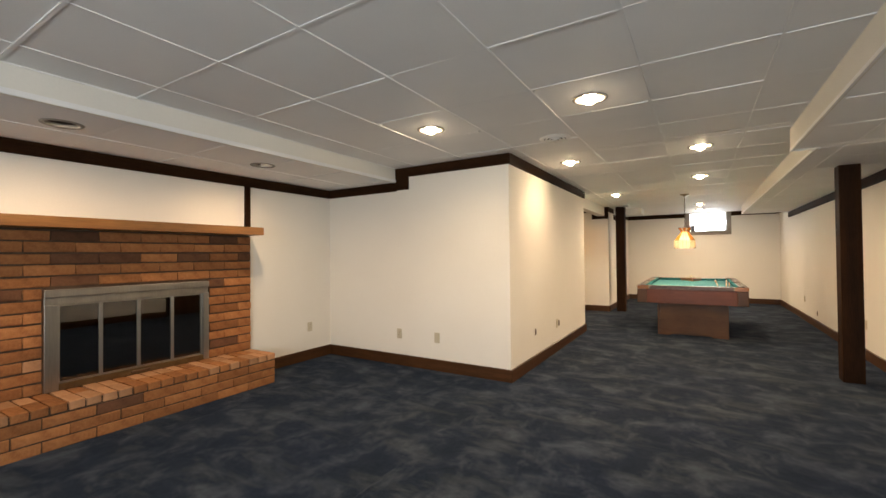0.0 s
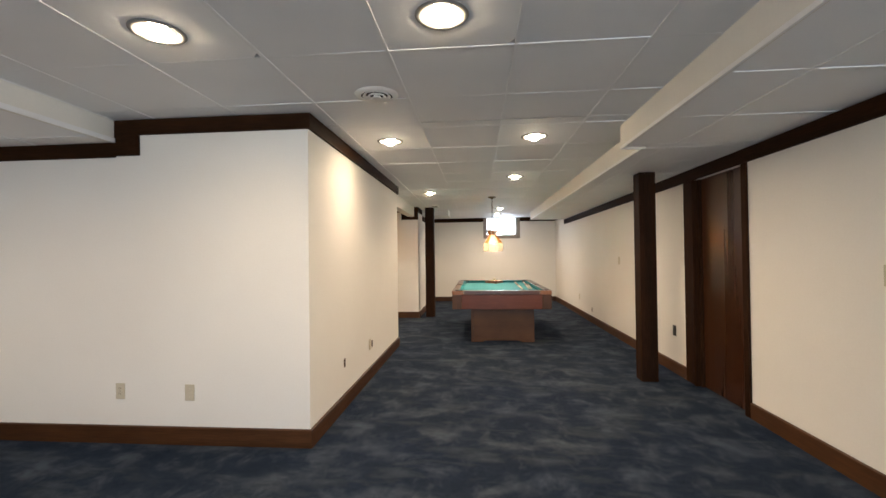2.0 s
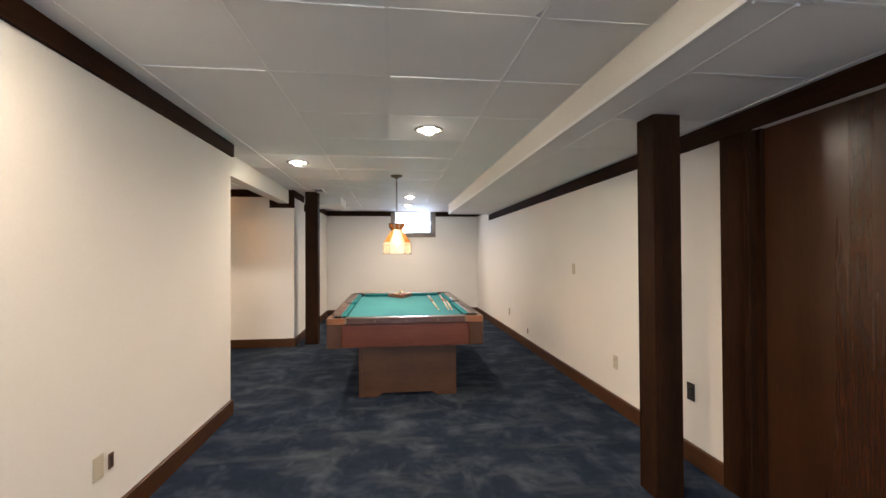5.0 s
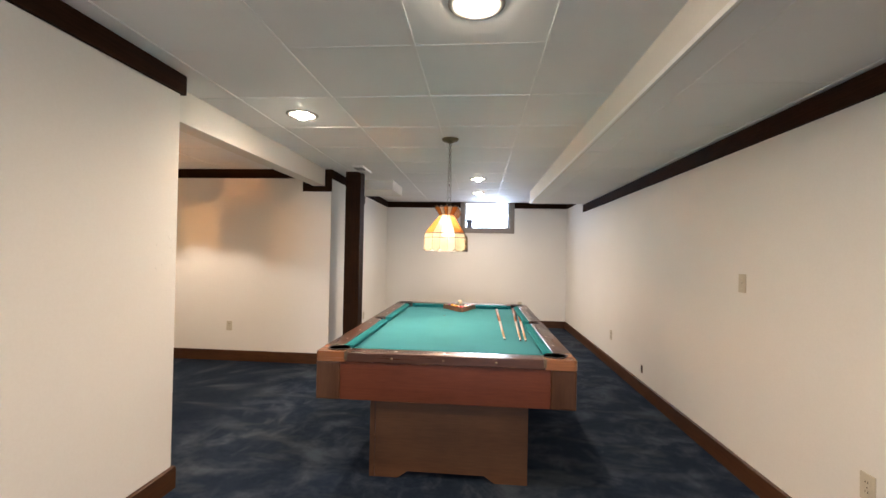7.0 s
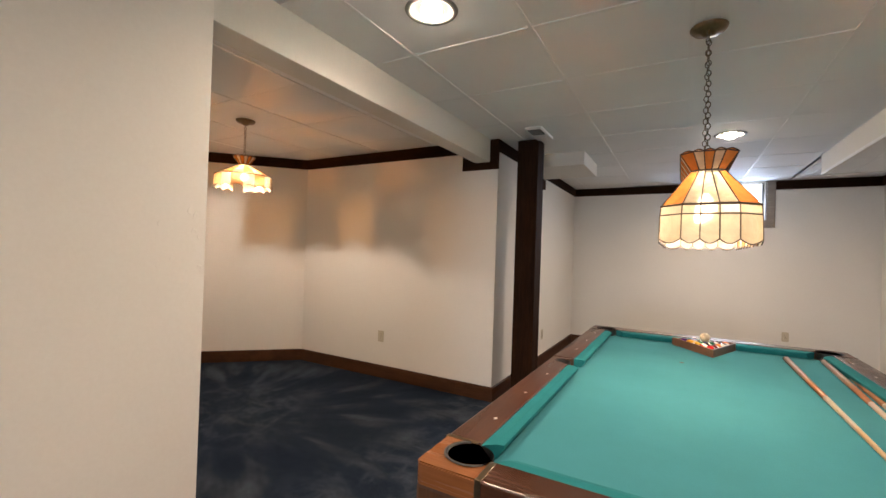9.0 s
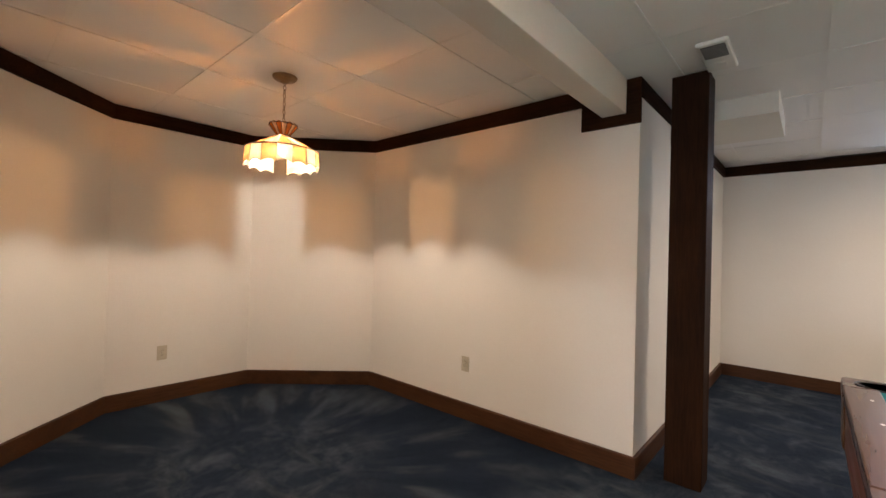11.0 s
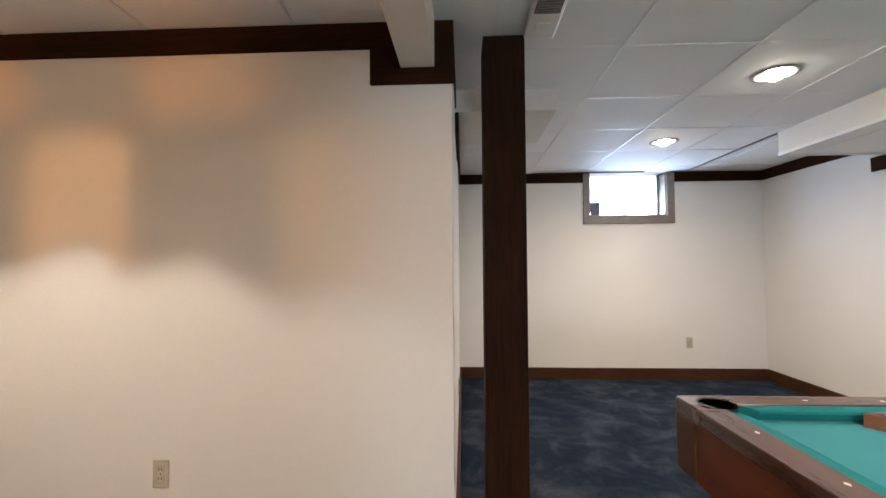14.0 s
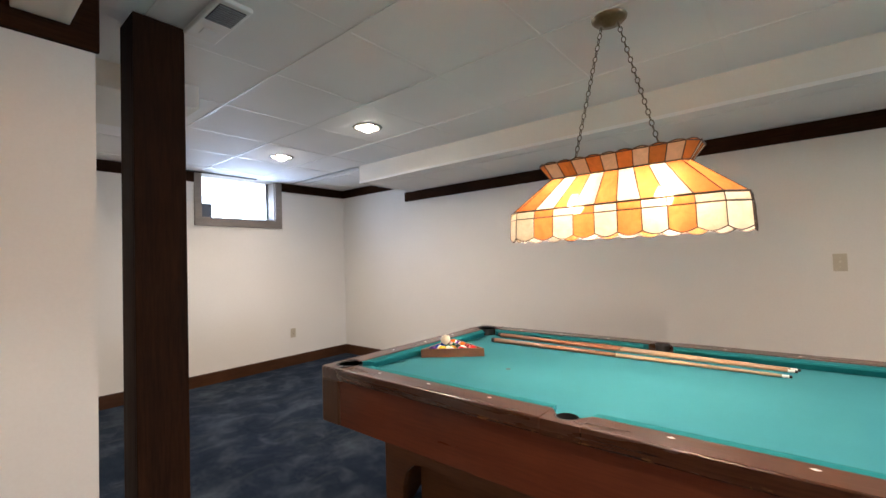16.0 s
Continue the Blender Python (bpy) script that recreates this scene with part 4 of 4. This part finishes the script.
for X, s in ((TX0, 1), (TX1, -1)):
    for y0, y1 in ((TY0 + CAPL, MIDY - SP - 0.004), (MIDY + SP + 0.004, TY1 - CAPL)):
        rail(*sorted((X, X + s * W)), y0, y1, 1)
    # side pocket: a rail piece hollowed round it, and the pocket
    pts = [(0, MIDY - SP - 0.004), (W, MIDY - SP - 0.004)] + [(SC + 0.036 * math.cos(radians(a)), MIDY + 0.036 * math.sin(radians(a))) for a in range(-94, -267, -15)] + [(W, MIDY + SP + 0.004), (0, MIDY + SP + 0.004)]
    bm = bmesh.new()
    prism(bm, [(X + s * x, y) for x, y in pts], 0.730, TZ - 0.003)
    part("side_cap", bm, RAIL[1], table)
    bm = bmesh.new()
    cx = X + s * SC
    lathe(bm, [(0.042, TZ - 0.002), (0.038, TZ - 0.001), (0.0355, TZ - 0.006), (0.0348, 0.68), (0.033, 0.64), (0.0, 0.635)], 28, (cx, MIDY))
    kill = [f for f in bm.faces if f.calc_center_median().z > 0.74 and s * (f.calc_center_median().x - cx) > 0.0]
    bmesh.ops.delete(bm, geom=kill, context="FACES")
    part("pocket", bm, BLACK, table, "black rubber side pocket", True)


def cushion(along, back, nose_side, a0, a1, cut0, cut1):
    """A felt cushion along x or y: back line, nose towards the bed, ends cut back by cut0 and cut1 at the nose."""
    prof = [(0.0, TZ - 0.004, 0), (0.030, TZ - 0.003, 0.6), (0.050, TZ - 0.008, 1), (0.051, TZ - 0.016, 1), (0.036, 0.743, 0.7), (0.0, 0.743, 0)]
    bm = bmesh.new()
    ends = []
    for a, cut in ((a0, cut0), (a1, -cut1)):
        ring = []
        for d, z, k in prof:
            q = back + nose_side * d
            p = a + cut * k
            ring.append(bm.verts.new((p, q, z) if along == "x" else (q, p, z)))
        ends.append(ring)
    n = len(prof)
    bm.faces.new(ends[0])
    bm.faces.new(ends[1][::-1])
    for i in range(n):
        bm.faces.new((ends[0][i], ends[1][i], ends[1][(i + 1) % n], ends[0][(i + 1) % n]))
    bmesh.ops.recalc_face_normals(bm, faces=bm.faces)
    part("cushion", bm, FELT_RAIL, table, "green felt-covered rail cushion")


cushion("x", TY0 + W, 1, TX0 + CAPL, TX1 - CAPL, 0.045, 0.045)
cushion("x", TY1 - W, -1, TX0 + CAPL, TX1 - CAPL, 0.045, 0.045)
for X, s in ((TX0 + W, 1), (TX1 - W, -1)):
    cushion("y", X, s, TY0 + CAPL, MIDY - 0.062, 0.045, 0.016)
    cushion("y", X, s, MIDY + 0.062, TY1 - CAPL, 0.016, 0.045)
# sights let into the rails
for k in (1, 2, 3, 5, 6, 7):
    for X in (TX0 + 0.068, TX1 - 0.068):
        y = MIDY + 0.298 * (k - 4)
        bm = bmesh.new()
        prism(bm, [(X - 0.007, y), (X, y - 0.011), (X + 0.007, y), (X, y + 0.011)], TZ - 0.002, TZ + 0.0008)
        part("sight", bm, PEARL, table)
for k in (1, 2, 3):
    for Y in (TY0 + 0.055, TY1 - 0.055):
        x = (TX0 + TX1) / 2 + 0.275 * (k - 2)
        bm = bmesh.new()
        prism(bm, [(x - 0.011, Y), (x, Y - 0.007), (x + 0.011, Y), (x, Y + 0.007)], TZ - 0.002, TZ + 0.0008)
        part("sight", bm, PEARL, table)
bm = bmesh.new()
lathe(bm, [(0.0, 0.7428), (0.012, 0.7426), (0.013, 0.742)], 16, (-0.34, 10.2))
part("foot_spot", bm, SLOT, table, "small dark foot spot on the felt")
# aprons
block("apron", (TX0 + 0.14, TX1 - 0.14, TY0 + 0.010, TY0 + 0.035, 0.515, 0.730), APRON[0], table, "red mahogany apron panel", bev=0.003)
block("apron", (TX0 + 0.14, TX1 - 0.14, TY1 - 0.035, TY1 - 0.010, 0.515, 0.730), APRON[0], table, bev=0.003)
block("apron", (TX0 + 0.010, TX0 + 0.035, TY0 + 0.14, TY1 - 0.14, 0.515, 0.730), APRON[1], table, bev=0.003)
block("apron", (TX1 - 0.035, TX1 - 0.010, TY0 + 0.14, TY1 - 0.14, 0.515, 0.730), APRON[1], table, bev=0.003)
for k in range(3):
    bm = bmesh.new()
    lathe(bm, [(0.0, 0.003), (0.006, 0.002), (0.007, 0.0)], 12)
    bmesh.ops.transform(bm, matrix=pose(TX0 + LX * (0.30 + 0.2 * k), TY0, 0.756, 90, 0, 0), verts=bm.verts)
    part("rail_bolt", bm, BRASS, table, "", True)
block("underside", (TX0 + 0.03, TX1 - 0.03, TY0 + 0.03, TY1 - 0.03, 0.523, 0.545), PLINTH[1], table)
# plinth: two arched end panels, arched side panels and a recessed core
BX0, BX1, BY0, BY1 = -0.653, 0.288, 8.60, 10.77
for y in (BY0, BY1 - 0.03):
    m0, m1 = BX0 + 0.17, BX1 - 0.19
    pts = [(BX0, 0), (m0, 0)] + [(m0 + 0.02, 0.012), (m0 + 0.045, 0.030), (m0 + 0.06, 0.042)] + [(m1 - 0.06, 0.042), (m1 - 0.045, 0.030), (m1 - 0.02, 0.012), (m1, 0)] + [(BX1, 0), (BX1, 0.46), (BX0, 0.46)]
    bm = bmesh.new()
    profile(bm, pts, "y", y, y + 0.03)
    part("end_panel", bm, PLINTH[0], table, "brown veneered end panel with a low arch")
    block("end_rail", (BX0 + 0.004, BX1 - 0.004, y + 0.003, y + 0.027, 0.46, 0.525), PLINTH[0], table)
for x in (BX0, BX1 - 0.028):
    l0, l1 = BY0 + 0.03, BY1 - 0.03
    pts = [(l0, 0), (l0 + 0.09, 0), (l0 + 0.095, 0.16), (l0 + 0.12, 0.24), (l0 + 0.17, 0.285), (l0 + 0.24, 0.30), (l1 - 0.24, 0.30), (l1 - 0.17, 0.285), (l1 - 0.12, 0.24), (l1 - 0.095, 0.16), (l1 - 0.09, 0), (l1, 0), (l1, 0.525), (l0, 0.525)]
    bm = bmesh.new()
    profile(bm, pts, "x", x, x + 0.028)
    part("side_panel", bm, PLINTH[1], table, "brown veneered side panel with a wide arch")
block("core", (BX0 + 0.16, BX1 - 0.16, BY0 + 0.1, BY1 - 0.1, 0.0, 0.523), PLINTH[1], table)
block("end_bead", (BX0 + 0.026, BX0 + 0.034, BY0 - 0.003, BY0, 0.0, 0.46), RAIL[2], table)


# ---- cues, rack, balls ----
def cue(butt, tip, label):
    a, b = Vector(butt), Vector(tip)
    ob = tagged(new("pool_cue"), label, "pool cue", "pool cues")
    ob.empty_display_size = 0.1
    ob.matrix_basis = Matrix.Translation(a)
    d = (b - a).normalized()
    turn = d.to_track_quat("Z", "Y").to_matrix().to_4x4()
    L = (b - a).length
    for nm, s0, s1, r0, r1, m in (("bumper", 0, 0.02, 0.0145, 0.0148, BLACK), ("butt", 0.02, 0.52 * L, 0.0148, 0.0108, CUE_BUTT), ("shaft", 0.52 * L, L - 0.035, 0.0108, 0.0068, CUE_MAPLE), ("ferrule", L - 0.035, L - 0.01, 0.0068, 0.0066, PEARL), ("tip", L - 0.01, L, 0.0066, 0.0058, BLACK)):
        bm = bmesh.new()
        bmesh.ops.create_cone(bm, cap_ends=True, segments=16, radius1=r0, radius2=r1, depth=s1 - s0, matrix=Matrix.Translation(a) @ turn @ Matrix.Translation((0, 0, (s0 + s1) / 2)))
        part(nm, bm, m, ob, "", True)


cue((0.185, 10.63, 0.7575), (0.178, 9.11, 0.749), "wooden pool cue with a brown butt lying on the felt")
cue((0.365, 10.69, 0.7575), (0.286, 9.09, 0.749), "wooden pool cue with an orange-brown butt lying on the felt")
cue((0.412, 10.70, 0.7575), (0.322, 9.08, 0.749), "wooden pool cue with an orange-brown butt lying on the felt")

RC, RT = (-0.205, 10.655), 7.0
rack = tagged(new("ball_rack"), "brown wooden triangle rack holding the balls on the felt", "ball rack")
rack.matrix_basis = pose(RC[0], RC[1], 0.742, 0, 0, RT)
BR, IN = 0.0286, 0.328
RO, RI = (IN + 0.031) / math.sqrt(3), IN / math.sqrt(3)
tri = lambda r: [(r * math.cos(radians(a)), r * math.sin(radians(a))) for a in (-90, 30, 150)]
to, ti = tri(RO), tri(RI)
for i in range(3):
    j = (i + 1) % 3
    bm = bmesh.new()
    prism(bm, [to[i], to[j], ti[j], ti[i]], 0.0, 0.047)
    bmesh.ops.bevel(bm, geom=[e for e in bm.edges if all(v.co.z > 0.046 for v in e.verts)], offset=0.002, segments=2, affect="EDGES")
    me = bpy.data.meshes.new("rack_side")
    bm.to_mesh(me)
    bm.free()
    me.materials.append(RACK)
    new("rack_side", me).parent = rack


def ball_material(name, colour, striped):
    m, nt, bsdf = nodes_of(name)
    bsdf.inputs["Roughness"].default_value = 0.12
    bsdf.inputs["Coat Weight"].default_value = 0.5
    tc, sep = nt.nodes.new("ShaderNodeTexCoord"), nt.nodes.new("ShaderNodeSeparateXYZ")
    nt.links.new(tc.outputs["Object"], sep.inputs[0])
    ab = nt.nodes.new("ShaderNodeMath")
    ab.operation = "ABSOLUTE"
    nt.links.new(sep.outputs[2], ab.inputs[0])
    mul = nt.nodes.new("ShaderNodeMath")
    mul.operation = "MULTIPLY"
    mul.inputs[1].default_value = 1 / BR
    nt.links.new(ab.outputs[0], mul.inputs[0])
    white = (0.72, 0.66, 0.52)
    r = ramp(nt, mul.outputs[0], [(0.0, colour), (0.54 if striped else 0.90, colour), (0.56 if striped else 0.91, white), (1.0, white)])
    nt.links.new(r, bsdf.inputs["Base Color"])
    return m


HUES = {"yellow": (0.60, 0.34, 0.02), "blue": (0.01, 0.03, 0.22), "red": (0.55, 0.015, 0.012), "purple": (0.06, 0.012, 0.12), "orange": (0.60, 0.14, 0.01), "green": (0.005, 0.09, 0.035), "maroon": (0.18, 0.012, 0.015)}
kinds = [("black", (0.008, 0.008, 0.009), False)] + [(k, v, s) for s in (False, True) for k, v in HUES.items()]
order = [3, 10, 7, 8, 0, 5, 1, 13, 6, 11, 4, 9, 2, 14, 12]
brnd = random.Random(4)
cells = [(row, k) for row in range(5) for k in range(row + 1)]
h = BR * math.sqrt(3)
M = pose(RC[0], RC[1], 0.742, 0, 0, RT)
for (row, k), idx in zip(cells, order):
    nm, c, s = kinds[idx]
    bm = bmesh.new()
    bmesh.ops.create_uvsphere(bm, u_segments=20, v_segments=12, radius=BR)
    ob = part("pool_ball", bm, ball_material(nm + ("_striped" if s else "") + "_ball", c, s), smooth=True)
    tagged(ob, "glossy %s %s pool ball in the wooden rack" % (nm, "striped" if s else "solid"), "pool ball", "racked pool balls")
    p = M @ Vector(((k - row / 2) * 2 * BR, -RI + 2 * BR + row * h, BR))
    ob.matrix_basis = Matrix.Translation(p) @ Euler((brnd.uniform(0, 3), brnd.uniform(0, 3), brnd.uniform(0, 3))).to_matrix().to_4x4()
bm = bmesh.new()
bmesh.ops.create_uvsphere(bm, u_segments=24, v_segments=14, radius=BR)
p = M @ Vector((BR * 0.0, -RI + 2 * BR + 3 * h + h * 2 / 3, BR + 2 * BR * math.sqrt(2 / 3)))
ob = part("cue_ball", bm, ball_material("ivory_cue_ball", (0.72, 0.62, 0.44), False), smooth=True)
ob.matrix_basis = Matrix.Translation(p)
tagged(ob, "ivory white cue ball resting on the racked balls", "pool ball")

# ---- fireplace ----
FX, FY0, FY1, FT = -4.255, 1.45, 3.90, 1.525
IY0, IY1, IZ0, IZ1 = 2.205, 3.425, 0.305, 1.068
fire = thing("fireplace", (FX, 2.7, 0), "orange red brick fireplace wall with rough recessed joints", "fireplace")
bm = bmesh.new()
for y0, y1, z0, z1 in ((FY0, IY0 + 0.03, 0, FT), (IY1 - 0.03, FY1, 0, FT), (IY0 + 0.03, IY1 - 0.03, IZ1 - 0.03, FT), (IY0 + 0.03, IY1 - 0.03, 0, 0.30)):
    box(bm, WW + 0.002, FX, y0, y1, z0, z1)
part("mortar_core", bm, MORTAR, fire, "recessed brown mortar")
bm = bmesh.new()
box(bm, WW + 0.003, WW + 0.008, IY0 + 0.02, IY1 - 0.02, 0.3, IZ1)
part("firebox", bm, SOOT_BLACK, fire, "black firebox lining")
mantel = block("mantel_shelf", (WW + 0.003, -3.99, FY0, 3.885, FT + 0.002, FT + 0.082), MANTEL, bev=0.004)
tagged(mantel, "thick oak mantel shelf on top of the brick fireplace", "mantel")
insert = thing("fireplace_doors", (FX, 2.82, 0.305), "brushed steel framed glass fireplace doors, closed", "fireplace doors")
fx0, fx1 = FX - 0.015, FX + 0.045
block("frame_post", (fx0, fx1, IY0, IY0 + 0.085, IZ0, IZ1 - 0.115), STEEL, insert, bev=0.004)
block("frame_post", (fx0, fx1, IY1 - 0.055, IY1, IZ0, IZ1 - 0.115), STEEL, insert, bev=0.004)
block("frame_head", (fx0, fx1 + 0.006, IY0, IY1, IZ1 - 0.06, IZ1), STEEL, insert, bev=0.005)
block("frame_hood", (fx0, fx1 - 0.014, IY0 + 0.002, IY1 - 0.002, IZ1 - 0.118, IZ1 - 0.06), STEEL, insert, bev=0.003)
block("frame_sill", (fx0, fx1 - 0.004, IY0 + 0.085, IY1 - 0.055, IZ0, IZ0 + 0.05), BRASS, insert, "dull brass bottom rail", bev=0.003)
dw = (IY1 - 0.055 - IY0 - 0.085) / 4
for k in range(4):
    y0 = IY0 + 0.085 + k * dw
    d = block("door_panel", (FX + 0.004, FX + 0.010, y0 + 0.012, y0 + dw - 0.012, IZ0 + 0.06, IZ1 - 0.128), SMOKED, insert, "smoked glass door panel")
    for a, b in ((y0, y0 + 0.013), (y0 + dw - 0.013, y0 + dw)):
        block("stile", (FX + 0.002, FX + 0.022, a, b, IZ0 + 0.052, IZ1 - 0.118), STEEL, d, bev=0.002)
    block("door_rail", (FX + 0.002, FX + 0.018, y0 + 0.013, y0 + dw - 0.013, IZ1 - 0.130, IZ1 - 0.119), STEEL, d)
    block("door_rail", (FX + 0.002, FX + 0.018, y0 + 0.013, y0 + dw - 0.013, IZ0 + 0.051, IZ0 + 0.062), STEEL, d)
block("handle", (fx1 - 0.012, fx1 + 0.022, 2.76, 2.90, IZ0 + 0.018, IZ0 + 0.034), BROWN_PLASTIC, insert, "brown wooden handle", bev=0.004)

hearth = thing("hearth", (-4.05, 2.7, 0), "raised brick hearth with a salmon brick top", "hearth")
HX, HT = -3.835, 0.30
block("core", (FX, HX - 0.008, FY0, FY1 - 0.012, 0.0, HT - 0.012), MORTAR, hearth, "recessed brown mortar")

# bricks
bmesh_cache = {}


def brick_mesh(dx, dy, dz, material, kind):
    key = (round(dx, 3), round(dy, 3), round(dz, 3), material.name, kind)
    if key not in bmesh_cache:
        r = random.Random(hash(key[:3]) % 1000 + kind * 17)
        bm = bmesh.new()
        box(bm, -dx / 2, dx / 2, -dy / 2, dy / 2, -dz / 2, dz / 2)
        bmesh.ops.bevel(bm, geom=bm.edges[:], offset=0.004, segments=1, affect="EDGES")
        for v in bm.verts:
            v.co += Vector([r.uniform(-0.0032, 0.0032) for _ in range(3)])
        me = bpy.data.meshes.new("brick")
        bm.to_mesh(me)
        bm.free()
        me.materials.append(material)
        bmesh_cache[key] = me
    return bmesh_cache[key]


def brick(at, dims, material, parent, r):
    ob = new("brick", brick_mesh(*dims, material, r.randrange(3)))
    ob.parent = parent
    ob.matrix_parent_inverse = parent.matrix_basis.inverted()
    ob.location = at


def course_cuts(y0, y1, length, shift):
    """The brick ends along a course laid in half bond."""
    cuts, y = [y0], y1 - (length if not shift else length / 2)
    back = []
    while y > y0 + 0.04:
        back.append(y)
        y -= length
    return sorted(cuts + back + [y1])


br = random.Random(11)
PITCH, BL, JOINT, HEAD = 0.0873, 0.30, 0.013, 0.004
z, row = HT + 0.004, 0
while z < FT - 0.03:
    zh = min(PITCH - JOINT, FT - 0.004 - z)
    # top courses get more dark bricks, imitating the shadow under the mantel
    mantel_shade = z > 1.21
    cuts = course_cuts(FY0, FY1, BL, row % 2)
    for a, b in zip(cuts, cuts[1:]):
        spans = [(a, b)]
        if z < IZ1 - 0.01:
            spans = [(s, e) for s, e in ((a, min(b, IY0)), (max(a, IY1), b)) if e - s > 0.03]
        for s, e in spans:
            m = (DARK_BRICK if br.random() < (0.22 if mantel_shade else 0.08) else PALE if br.random() < 0.04 else BRICK)
            brick((FX - 0.014 + br.uniform(-0.003, 0.003), (s + e) / 2, z + zh / 2), (0.05, e - s - HEAD, zh), m, fire, br)
    z += PITCH
    row += 1
for row in range(3):
    z0 = 0.004 + row * 0.080
    cuts = course_cuts(FY0, FY1 - 0.004, BL, row % 2)
    for a, b in zip(cuts, cuts[1:]):
        m = DARK_BRICK if br.random() < 0.16 else BRICK
        brick((HX - 0.025 + br.uniform(-0.003, 0.003), (a + b) / 2, z0 + 0.034), (0.05, b - a - HEAD, 0.068), m, hearth, br)
    for k, (a, b) in enumerate(((FX + 0.03, FX + 0.21), (FX + 0.21, HX - 0.055))):
        brick(((a + b) / 2, FY1 - 0.025, z0 + 0.034), (b - a - JOINT, 0.05, 0.068), BRICK, hearth, br)
n = 25
step = (FY1 - FY0) / n
for k in range(n):
    y = FY0 + step * (k + 0.5)
    for x0, x1 in ((HX - 0.215, HX + 0.006), (FX + 0.012, HX - 0.215)):
        m = PALE if br.random() < 0.55 else BRICK
        brick(((x0 + x1) / 2, y, 0.244 + 0.029 + br.uniform(-0.0015, 0.0015)), (x1 - x0 - 0.010, step - 0.010, 0.058), m, hearth, br)
